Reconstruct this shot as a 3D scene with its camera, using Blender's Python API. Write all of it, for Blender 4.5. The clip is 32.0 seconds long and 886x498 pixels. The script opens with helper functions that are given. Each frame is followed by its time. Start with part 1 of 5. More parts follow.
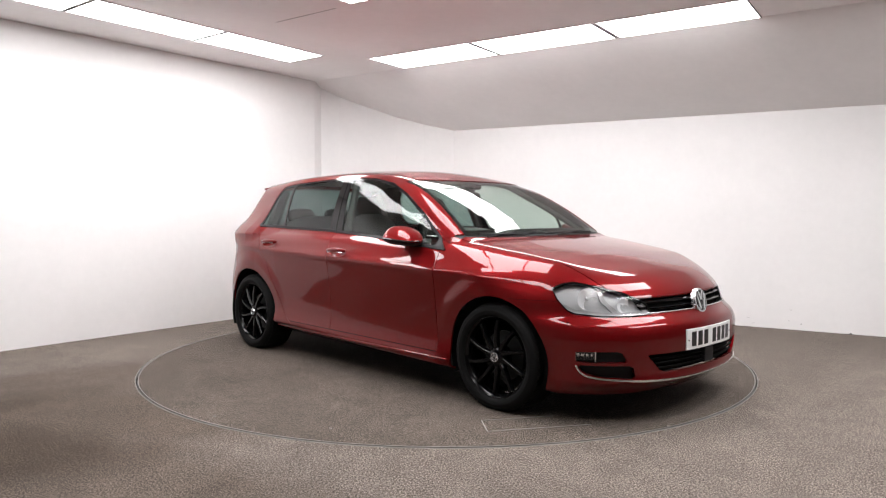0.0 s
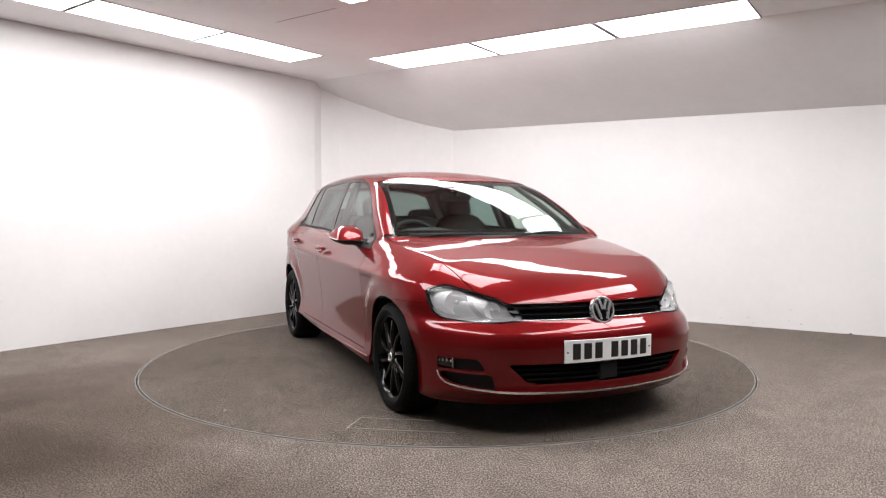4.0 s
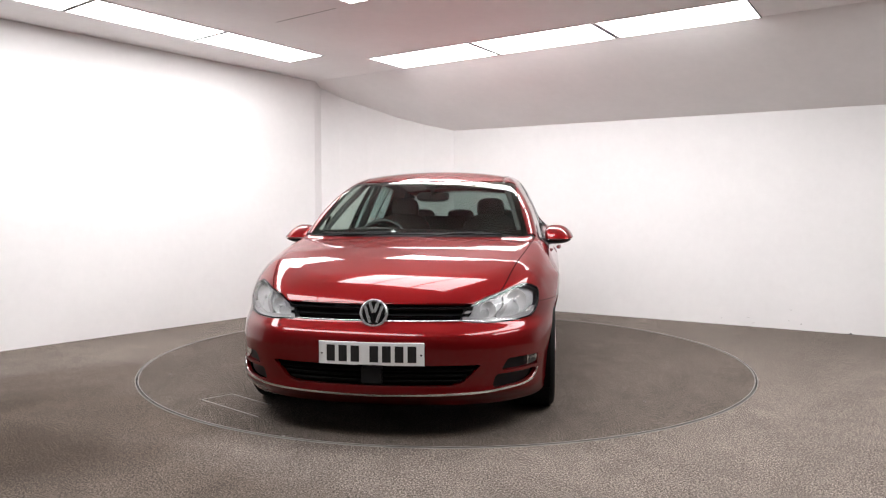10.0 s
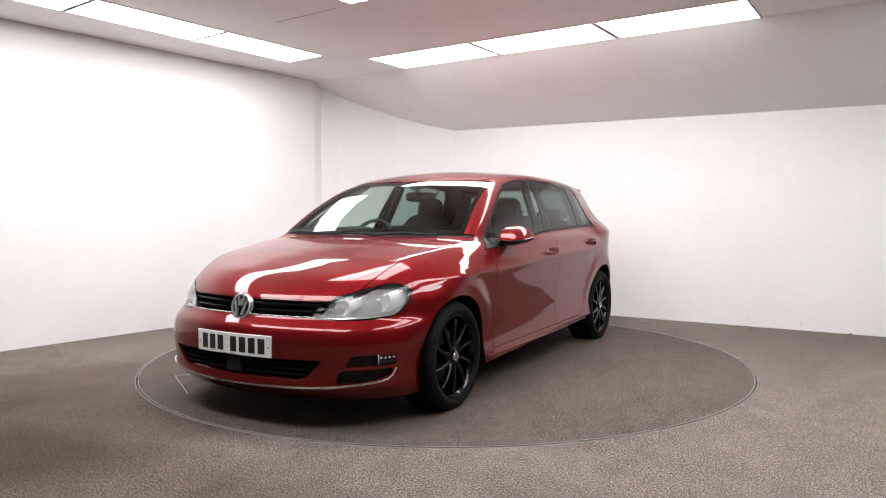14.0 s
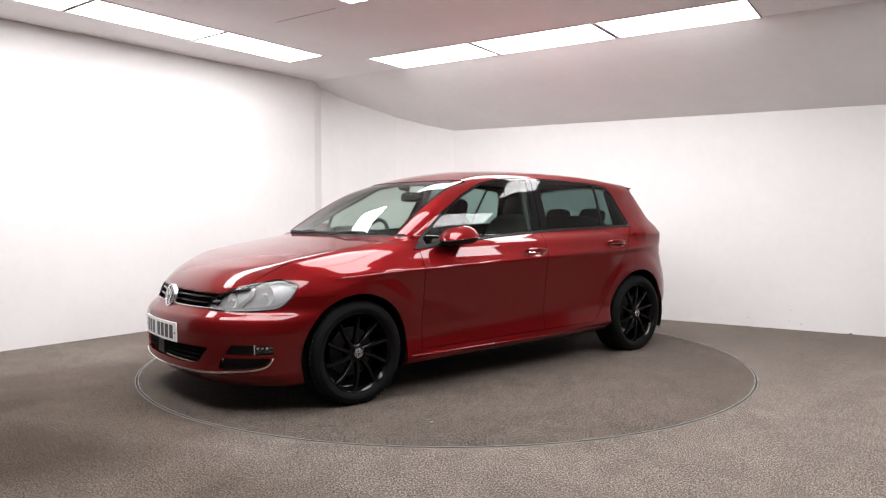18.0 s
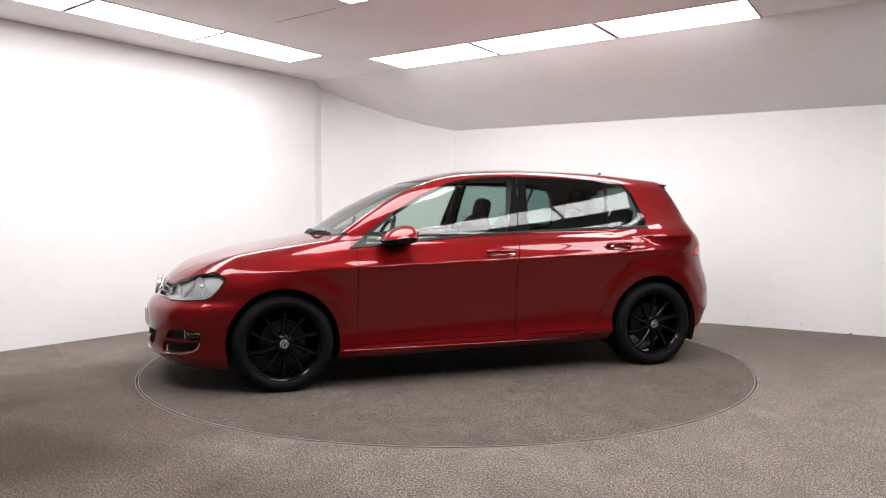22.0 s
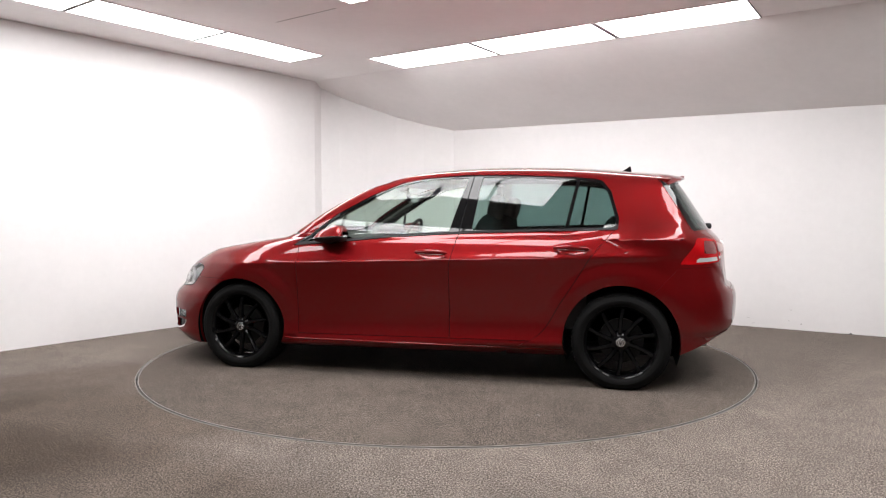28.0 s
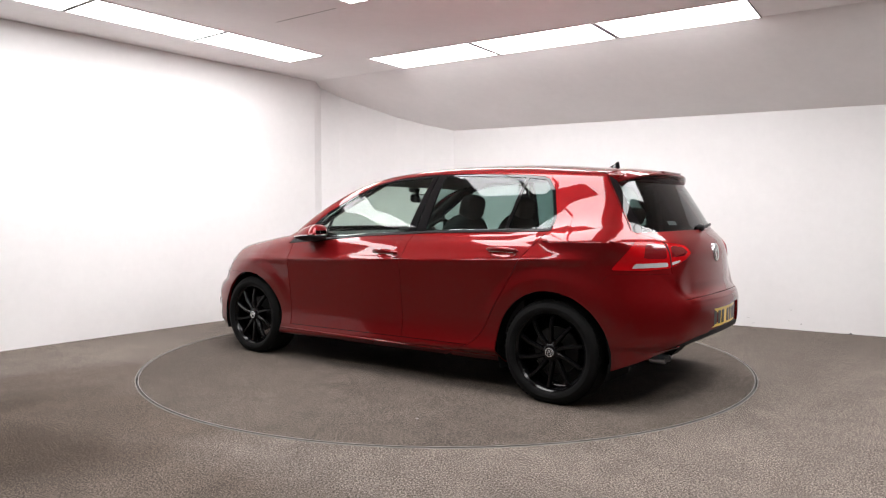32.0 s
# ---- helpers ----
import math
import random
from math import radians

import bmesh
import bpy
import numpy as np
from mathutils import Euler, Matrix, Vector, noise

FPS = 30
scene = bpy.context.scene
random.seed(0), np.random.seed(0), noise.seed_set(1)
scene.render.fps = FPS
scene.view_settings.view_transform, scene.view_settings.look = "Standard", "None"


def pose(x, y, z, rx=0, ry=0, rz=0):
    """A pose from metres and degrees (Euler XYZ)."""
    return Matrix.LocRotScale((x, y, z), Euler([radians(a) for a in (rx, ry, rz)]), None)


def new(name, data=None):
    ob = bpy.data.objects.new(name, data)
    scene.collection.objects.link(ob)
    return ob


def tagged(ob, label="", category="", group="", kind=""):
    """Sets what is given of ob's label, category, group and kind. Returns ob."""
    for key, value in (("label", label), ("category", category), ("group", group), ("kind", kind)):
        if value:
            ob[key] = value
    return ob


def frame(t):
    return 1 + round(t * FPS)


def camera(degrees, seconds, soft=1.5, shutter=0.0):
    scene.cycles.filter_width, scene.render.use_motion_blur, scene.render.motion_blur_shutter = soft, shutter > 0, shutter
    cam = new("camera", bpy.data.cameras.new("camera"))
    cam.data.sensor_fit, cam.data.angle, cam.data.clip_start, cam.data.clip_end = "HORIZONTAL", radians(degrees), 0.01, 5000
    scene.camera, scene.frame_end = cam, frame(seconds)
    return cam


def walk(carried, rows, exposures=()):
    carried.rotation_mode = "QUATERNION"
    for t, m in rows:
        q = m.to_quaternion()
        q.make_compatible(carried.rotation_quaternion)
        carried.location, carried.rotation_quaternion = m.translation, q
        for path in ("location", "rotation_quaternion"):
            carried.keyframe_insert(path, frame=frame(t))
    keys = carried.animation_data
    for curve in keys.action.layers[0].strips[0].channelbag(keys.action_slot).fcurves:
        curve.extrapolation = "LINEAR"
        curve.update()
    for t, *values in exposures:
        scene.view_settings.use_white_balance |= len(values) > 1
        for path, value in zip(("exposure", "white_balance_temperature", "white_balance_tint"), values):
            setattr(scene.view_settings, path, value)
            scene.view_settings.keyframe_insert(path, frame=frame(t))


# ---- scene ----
from math import atan2, cos, hypot, pi, sin

SECONDS = 32.0
cam = camera(63.74, SECONDS, soft=1.15)
CAMERA_POSE = pose(0.0, -5.512, 1.093, 90 - 2.752, 0, 0.246)
walk(cam, [(0.0, CAMERA_POSE), (SECONDS, CAMERA_POSE)])
scene.view_settings.exposure = 0.0

# heading of turntable and car, in degrees, at a few times
TURN = [(0.0, -45.3), (3.5, -63.6), (5.5, -74.1), (9.0, -92.9), (11.5, -106.3), (14.5, -122.35), (16.5, -132.9), (20.0, -151.3),
        (23.0, -167.15), (25.5, -180.65), (27.5, -191.6), (30.0, -205.2), (32.0, -216.05)]
CAR_OFFSET = (-0.008, -0.0535)

# ---- light ----
world = bpy.data.worlds.new("world")
scene.world = world
world.use_nodes = True
world.node_tree.nodes["Background"].inputs["Color"].default_value = (0.02, 0.02, 0.02, 1)
world.node_tree.nodes["Background"].inputs["Strength"].default_value = 0.3
PANEL_GLOW = 14.5


# ---- materials ----
def material(name, color, rough=0.5, metal=0.0, **inputs):
    m = bpy.data.materials.new(name)
    m.use_nodes = True
    b = m.node_tree.nodes["Principled BSDF"]
    b.inputs["Base Color"].default_value = (*color, 1)
    b.inputs["Roughness"].default_value = rough
    b.inputs["Metallic"].default_value = metal
    for key, value in inputs.items():
        b.inputs[key.replace("_", " ")].default_value = value
    return m


def node(m, kind, **values):
    n = m.node_tree.nodes.new(kind)
    for key, value in values.items():
        n.inputs[key.replace("_", " ")].default_value = value
    return n


def link(m, a, out, b, into):
    m.node_tree.links.new(a.outputs[out], b.inputs[into])


def coords(m, scale=1.0):
    c = node(m, "ShaderNodeTexCoord")
    s = node(m, "ShaderNodeMapping")
    s.inputs["Scale"].default_value = (scale, scale, scale)
    link(m, c, "Object", s, "Vector")
    return s


def mottle(m, scale, low, high, detail=4.0, vec=None):
    """Noise stretched between two values."""
    n = node(m, "ShaderNodeTexNoise", Scale=scale, Detail=detail, Roughness=0.6)
    if vec:
        link(m, vec, "Vector", n, "Vector")
    r = node(m, "ShaderNodeMapRange")
    r.inputs["From Min"].default_value, r.inputs["From Max"].default_value = 0.3, 0.7
    r.inputs["To Min"].default_value, r.inputs["To Max"].default_value = low, high
    link(m, n, "Fac", r, "Value")
    return r


def bump(m, height, strength, distance):
    b = node(m, "ShaderNodeBump", Strength=strength, Distance=distance)
    link(m, height, 0, b, "Height")
    link(m, b, "Normal", m.node_tree.nodes["Principled BSDF"], "Normal")
    return b


def times(m, a, b, kind="MULTIPLY"):
    n = node(m, "ShaderNodeMath")
    n.operation = kind
    link(m, a, 0, n, 0)
    if isinstance(b, (int, float)):
        n.inputs[1].default_value = b
    else:
        link(m, b, 0, n, 1)
    return n


def paint_wall(name, color):
    m = material(name, color, 0.6)
    v = coords(m)
    big = mottle(m, 0.9, 0.96, 1.03, 3, v)
    small = mottle(m, 14.0, 0.985, 1.015, 5, v)
    both = times(m, big, small)
    mix = node(m, "ShaderNodeVectorMath")
    mix.operation = "SCALE"
    mix.inputs[0].default_value = color
    link(m, both, 0, mix, "Scale")
    link(m, mix, 0, m.node_tree.nodes["Principled BSDF"], "Base Color")
    fine = node(m, "ShaderNodeTexNoise", Scale=90.0, Detail=3.0)
    link(m, v, "Vector", fine, "Vector")
    bump(m, fine, 0.08, 0.004)
    return m


def carpet(name, tones, soiled=()):
    """Speckled cord carpet: light, middle and dark fibres, with worn and soiled patches."""
    m = material(name, tones[1], 0.95)
    m.node_tree.nodes["Principled BSDF"].inputs["Specular IOR Level"].default_value = 0.15
    v = coords(m)
    speck = node(m, "ShaderNodeTexNoise", Scale=118.0, Detail=5.0, Roughness=0.9)
    link(m, v, "Vector", speck, "Vector")
    ramp = node(m, "ShaderNodeValToRGB")
    for stop, (at, tone) in zip((0, 1), ((0.415, tones[0]), (0.60, tones[2]))):
        ramp.color_ramp.elements[stop].position = at
        ramp.color_ramp.elements[stop].color = (*tone, 1)
    mid = ramp.color_ramp.elements.new(0.5)
    mid.color = (*tones[1], 1)
    link(m, speck, "Fac", ramp, "Fac")
    soil = times(m, mottle(m, 0.9, 0.78, 1.12, 5, v), mottle(m, 7.0, 0.84, 1.14, 5, v))
    soil = times(m, soil, mottle(m, 45.0, 0.84, 1.14, 3, v))
    mix = node(m, "ShaderNodeVectorMath")
    mix.operation = "SCALE"
    link(m, ramp, "Color", mix, 0)
    link(m, soil, 0, mix, "Scale")
    last = mix
    for x, y, turn, long, wide, depth in soiled:      # trodden, brown-soiled tracks
        c = node(m, "ShaderNodeTexCoord")
        place = node(m, "ShaderNodeMapping")
        place.vector_type = "TEXTURE"
        place.inputs["Location"].default_value = (x, y, 0)
        place.inputs["Rotation"].default_value = (0, 0, radians(turn))
        place.inputs["Scale"].default_value = (long, wide, 1)
        link(m, c, "Object", place, "Vector")
        ball = node(m, "ShaderNodeTexGradient")
        ball.gradient_type = "SPHERICAL"
        link(m, place, "Vector", ball, "Vector")
        worn = times(m, times(m, ball, mottle(m, 3.5, 0.5, 1.5, 4, v)), 2.2, "MULTIPLY")
        worn.use_clamp = True
        amount = times(m, worn, depth)
        brown = node(m, "ShaderNodeMix")
        brown.data_type, brown.blend_type = "RGBA", "MULTIPLY"
        tree = m.node_tree
        socket = {(s.name, s.type): s for s in brown.inputs}
        socket["B", "RGBA"].default_value = (0.42, 0.37, 0.31, 1)
        tree.links.new(amount.outputs[0], socket["Factor", "VALUE"])
        tree.links.new(last.outputs[2 if last is not mix else 0], socket["A", "RGBA"])
        last = brown
    m.node_tree.links.new(last.outputs[2 if last is not mix else 0], m.node_tree.nodes["Principled BSDF"].inputs["Base Color"])
    bump(m, speck, 0.1, 0.004)
    return m


def car_paint(name, color):
    m = material(name, color, 0.42, 0.56, Specular_IOR_Level=0.15, Specular_Tint=(0.5, 0.03, 0.035, 1), Coat_Weight=1.0, Coat_Roughness=0.006, Coat_IOR=1.42)
    v = coords(m)
    flake = node(m, "ShaderNodeTexVoronoi", Scale=900.0)
    link(m, v, "Vector", flake, "Vector")
    r = node(m, "ShaderNodeMapRange")
    r.inputs["To Min"].default_value, r.inputs["To Max"].default_value = 0.38, 0.47
    link(m, flake, "Distance", r, "Value")
    link(m, r, 0, m.node_tree.nodes["Principled BSDF"], "Roughness")
    peel = node(m, "ShaderNodeTexNoise", Scale=70.0, Detail=2.0)
    link(m, v, "Vector", peel, "Vector")
    b = node(m, "ShaderNodeBump", Strength=0.012, Distance=0.002)
    link(m, peel, 0, b, "Height")
    link(m, b, "Normal", m.node_tree.nodes["Principled BSDF"], "Coat Normal")
    return m


def glazing(name, tint, gloss_ior=1.5):
    """A thin pane: tinted see-through with a Fresnel gloss."""
    m = bpy.data.materials.new(name)
    m.use_nodes = True
    tree = m.node_tree
    tree.nodes.clear()
    out = tree.nodes.new("ShaderNodeOutputMaterial")
    clear = tree.nodes.new("ShaderNodeBsdfTransparent")
    clear.inputs["Color"].default_value = (*tint, 1)
    shine = tree.nodes.new("ShaderNodeBsdfGlossy")
    shine.inputs["Roughness"].default_value = 0.0
    edge = tree.nodes.new("ShaderNodeLayerWeight")
    edge.inputs["Blend"].default_value = 0.5
    power = tree.nodes.new("ShaderNodeMath")
    power.operation = "POWER"
    power.inputs[1].default_value = 5.0
    tree.links.new(edge.outputs["Facing"], power.inputs[0])
    fres = tree.nodes.new("ShaderNodeMapRange")
    fres.inputs["To Min"].default_value = 1.2 * ((gloss_ior - 1) / (gloss_ior + 1)) ** 2
    fres.inputs["To Max"].default_value = 1.0
    tree.links.new(power.outputs[0], fres.inputs["Value"])
    mix = tree.nodes.new("ShaderNodeMixShader")
    tree.links.new(fres.outputs[0], mix.inputs[0])
    tree.links.new(clear.outputs[0], mix.inputs[1])
    tree.links.new(shine.outputs[0], mix.inputs[2])
    tree.links.new(mix.outputs[0], out.inputs["Surface"])
    return m


def glow(name, color, strength):
    m = material(name, color, 0.6)
    b = m.node_tree.nodes["Principled BSDF"]
    b.inputs["Emission Color"].default_value = (*color, 1)
    b.inputs["Emission Strength"].default_value = strength
    return m


WALL = paint_wall("white_wall_paint", (0.76, 0.742, 0.737))
# tone of the added unseen walls, dark to shape the car's reflections
BACK_WALL = paint_wall("dark_unseen_wall", (0.07, 0.068, 0.067))
CEILING = paint_wall("ceiling_paint", (0.89, 0.865, 0.86))
SOILED = ((-2.15, -2.0, 35, 2.0, 1.0, 0.7), (-1.6, -2.55, -25, 1.7, 0.55, 0.6), (-2.75, -1.2, 50, 1.5, 0.6, 0.55))
FLOOR = carpet("floor_carpet", ((0.018, 0.013, 0.010), (0.104, 0.083, 0.069), (0.40, 0.35, 0.315)), SOILED)
DISC = carpet("turntable_carpet", ((0.012, 0.009, 0.007), (0.067, 0.053, 0.043), (0.262, 0.222, 0.192)))
STEEL = material("worn_steel_trim", (0.25, 0.235, 0.22), 0.6, 0.4)
SLOT = material("dark_gap", (0.012, 0.011, 0.010), 0.8)
PANEL = glow("light_diffuser", (1.0, 0.985, 0.995), PANEL_GLOW)
PANEL_FRAME = material("white_panel_frame", (0.72, 0.70, 0.70), 0.5)
PANEL_JOINT = material("grey_panel_joint", (0.22, 0.215, 0.21), 0.6)
SCUFF = material("grey_scuff", (0.57, 0.55, 0.545), 0.8)
PAINT = car_paint("dark_red_metallic_paint", (0.138, 0.0042, 0.0052))
BLACK = material("black_plastic", (0.010, 0.010, 0.011), 0.5, Specular_IOR_Level=0.22)
GLOSS_BLACK = material("gloss_black_trim", (0.004, 0.004, 0.0045), 0.04, Specular_IOR_Level=0.35)
UNDER = material("underbody_black", (0.004, 0.004, 0.004), 0.9, Specular_IOR_Level=0.1)
RUBBER = material("tyre_rubber", (0.0045, 0.0045, 0.0045), 0.7, Specular_IOR_Level=0.12)
ALLOY = material("gloss_black_alloy", (0.003, 0.003, 0.0033), 0.14, 0.0, Specular_IOR_Level=0.22)
CHROME = material("chrome", (0.82, 0.82, 0.83), 0.07, 1.0)
SILVER = material("satin_silver", (0.55, 0.55, 0.56), 0.28, 1.0)
GLASS = glazing("green_tinted_glass", (0.70, 0.80, 0.75))
DARK_GLASS = glazing("dark_tinted_glass", (0.30, 0.42, 0.40))
REAR_GLASS = glazing("privacy_rear_glass", (0.28, 0.34, 0.33))
LENS = glazing("clear_lens", (0.95, 0.955, 0.96), 1.45)
RED_LENS = material("red_lens", (0.36, 0.003, 0.005), 0.15, 0.0, Specular_IOR_Level=0.3)
DARK_RED_LENS = material("smoked_red_lens", (0.12, 0.004, 0.006), 0.12, 0.0, Coat_Weight=1.0, Coat_Roughness=0.02)
CLEAR_LAMP = material("clear_lamp_plastic", (0.48, 0.47, 0.47), 0.2, 0.2, Coat_Weight=0.6)
LAMP_GREY = material("lamp_housing_grey", (0.50, 0.505, 0.51), 0.3, 0.15)
BOWL = material("silvered_bowl", (0.80, 0.80, 0.81), 0.38, 0.1)
FABRIC = material("charcoal_seat_cloth", (0.036, 0.034, 0.034), 0.9)
DASH = material("soft_black_dash", (0.016, 0.016, 0.017), 0.6)
HEADLINER = material("grey_headliner", (0.20, 0.20, 0.19), 0.9)
PLATE_WHITE = material("white_plate", (0.78, 0.78, 0.77), 0.3, 0.0, Coat_Weight=0.5)
PLATE_YELLOW = material("yellow_plate", (0.80, 0.52, 0.06), 0.3, 0.0, Coat_Weight=0.5)
PLATE_INK = material("plate_black", (0.012, 0.012, 0.012), 0.35)
BRAKE = material("brake_disc_steel", (0.012, 0.012, 0.012), 0.5, 0.4)
BADGE = material("bright_badge_plating", (0.66, 0.66, 0.67), 0.22, 0.75)
MIRROR = material("mirror_glass", (0.55, 0.56, 0.58), 0.01, 1.0)


# ---- mesh helpers ----
def mesh_object(name, verts, faces, mat, parent=None, label="", smooth=False):
    me = bpy.data.meshes.new(name)
    me.from_pydata([tuple(v) for v in verts], [], [tuple(f) for f in faces])
    if smooth:
        me.polygons.foreach_set("use_smooth", [True] * len(me.polygons))
    me.materials.append(mat)
    me.update()
    ob = new(name, me)
    if parent:
        ob.parent = parent
    if label:
        tagged(ob, label)
    return ob


def part(name, bm, mat, parent=None, label="", smooth=False):
    bmesh.ops.recalc_face_normals(bm, faces=bm.faces)
    me = bpy.data.meshes.new(name)
    bm.to_mesh(me)
    bm.free()
    if smooth:
        me.polygons.foreach_set("use_smooth", [True] * len(me.polygons))
        me.set_sharp_from_angle(angle=radians(38))
    me.materials.append(mat)
    ob = new(name, me)
    if parent:
        ob.parent = parent
    if label:
        tagged(ob, label)
    return ob


def add_box(bm, x0, x1, y0, y1, z0, z1, m=None, bevel=0.0):
    made = bmesh.ops.create_cube(bm, size=1.0)["verts"]
    for v in made:
        v.co = Vector((x0 + (v.co.x + 0.5) * (x1 - x0), y0 + (v.co.y + 0.5) * (y1 - y0), z0 + (v.co.z + 0.5) * (z1 - z0)))
    if bevel:
        edges = {e for v in made for e in v.link_edges}
        made = bmesh.ops.bevel(bm, geom=list(edges), offset=bevel, segments=2, affect="EDGES")["verts"]
    if m:
        bmesh.ops.transform(bm, matrix=m, verts=list(made))
    return made


def box(name, x0, x1, y0, y1, z0, z1, mat, parent=None, label="", m=None, bevel=0.0):
    bm = bmesh.new()
    add_box(bm, x0, x1, y0, y1, z0, z1, m, bevel)
    return part(name, bm, mat, parent, label)


def prism(name, outline, z0, z1, mat, parent=None, label=""):
    """A plan outline raised between two heights; a height may be a function of x and y."""
    at = lambda z, p: z(*p) if callable(z) else z
    n = len(outline)
    verts = [(*p, at(z0, p)) for p in outline] + [(*p, at(z1, p)) for p in outline]
    faces = [tuple(range(n))[::-1], tuple(range(n, 2 * n))] + [(i, (i + 1) % n, n + (i + 1) % n, n + i) for i in range(n)]
    bm = bmesh.new()
    made = [bm.verts.new(v) for v in verts]
    for f in faces:
        bm.faces.new([made[i] for i in f])
    return part(name, bm, mat, parent, label)


def lathe(name, profile, mat, parent=None, label="", steps=48, axis="y", smooth=True, m=None):
    """A profile of (radius, along) turned about an axis."""
    bm = bmesh.new()
    rings = []
    for k in range(steps):
        a = 2 * pi * k / steps
        rings.append([bm.verts.new((r * cos(a), s, r * sin(a)) if axis == "y" else (r * cos(a), r * sin(a), s)) for r, s in profile])
    for k in range(steps):
        a, b = rings[k], rings[(k + 1) % steps]
        for i in range(len(profile) - 1):
            if profile[i][0] < 1e-6 and profile[i + 1][0] < 1e-6:
                continue
            bm.faces.new((a[i], a[i + 1], b[i + 1], b[i]))
    bmesh.ops.remove_doubles(bm, verts=bm.verts, dist=1e-6)
    if m:
        bmesh.ops.transform(bm, matrix=m, verts=bm.verts)
    return part(name, bm, mat, parent, label, smooth)


def tube(name, points, radius, mat, parent=None, label="", sides=8, closed=False, flat=1.0):
    """A rod of round section along points."""
    bm = bmesh.new()
    pts = [Vector(p) for p in points]
    rings = []
    for i, p in enumerate(pts):
        a = pts[i - 1] if i or closed else p
        b = pts[(i + 1) % len(pts)] if i < len(pts) - 1 or closed else p
        along = (b - a).normalized()
        side = along.cross(Vector((0, 0, 1)))
        side = side.normalized() if side.length > 1e-3 else Vector((1, 0, 0))
        up = side.cross(along).normalized()
        r = radius(i / (len(pts) - 1)) if callable(radius) else radius
        rings.append([bm.verts.new(p + side * r * flat * cos(2 * pi * k / sides) + up * r * sin(2 * pi * k / sides)) for k in range(sides)])
    n = len(rings)
    for i in range(n if closed else n - 1):
        a, b = rings[i], rings[(i + 1) % n]
        for k in range(sides):
            bm.faces.new((a[k], a[(k + 1) % sides], b[(k + 1) % sides], b[k]))
    if not closed:
        bm.faces.new(rings[0][::-1])
        bm.faces.new(rings[-1])
    return part(name, bm, mat, parent, label, True)


# ---- the room ----
CEIL = 2.645
U = Vector((0.831, -0.557, 0))          # along the lower wall
V = Vector((0.557, 0.831, 0))           # across it
SLOPE_AT, SLOPE = 1.52, 0.4225          # where the ceiling starts to fall, and how steeply
LEFT_END = Vector((-1.533, 2.845, 0))   # end of the high wall at the back
LEFT_FAR = Vector((-5.70, -2.73, 0))
LEFT_TURN = Vector((-4.70, -1.392, 0))   # the white wall stops here; the added unseen one goes on
RIGHT_END = Vector((0.095, 3.262, 0))
RIGHT_FAR = Vector((9.0, -2.36, 0))
RIGHT_TURN = Vector((6.18, -0.58, 0))
NEAR = Vector((3.2, -9.4, 0))


def fall(x, y):
    """Height of the ceiling over a place."""
    return CEIL - max(0.0, (V.x * x + V.y * y) - SLOPE_AT) * SLOPE


def wall(name, points, mat, label, thick=0.12):
    """A wall along plan points, its inner face on them, up to just over the ceiling."""
    pts = [Vector(p) for p in points]
    outs = []
    for i, p in enumerate(pts):
        a, b = pts[max(0, i - 1)], pts[min(len(pts) - 1, i + 1)]
        d = (b - a).normalized()
        n = Vector((-d.y, d.x, 0))
        if n.dot(p - Vector((0, -1.5, 0))) < 0:
            n = -n
        outs.append(p + n * thick)
    verts, faces = [], []
    for p, o in zip(pts, outs):
        top = fall(p.x, p.y) + 0.05
        verts += [(p.x, p.y, -0.05), (p.x, p.y, top), (o.x, o.y, top), (o.x, o.y, -0.05)]
    for i in range(len(pts) - 1):
        a, b = 4 * i, 4 * i + 4
        faces += [(a, b, b + 1, a + 1), (a + 1, b + 1, b + 2, a + 2), (a + 2, b + 2, b + 3, a + 3), (a + 3, b + 3, b, a)]
    faces += [(0, 1, 2, 3), tuple(len(verts) - 4 + k for k in (3, 2, 1, 0))]
    bm = bmesh.new()
    made = [bm.verts.new(v) for v in verts]
    for f in faces:
        bm.faces.new([made[i] for i in f])
    ob = part(name, bm, mat)
    return tagged(ob, label, kind="structure")


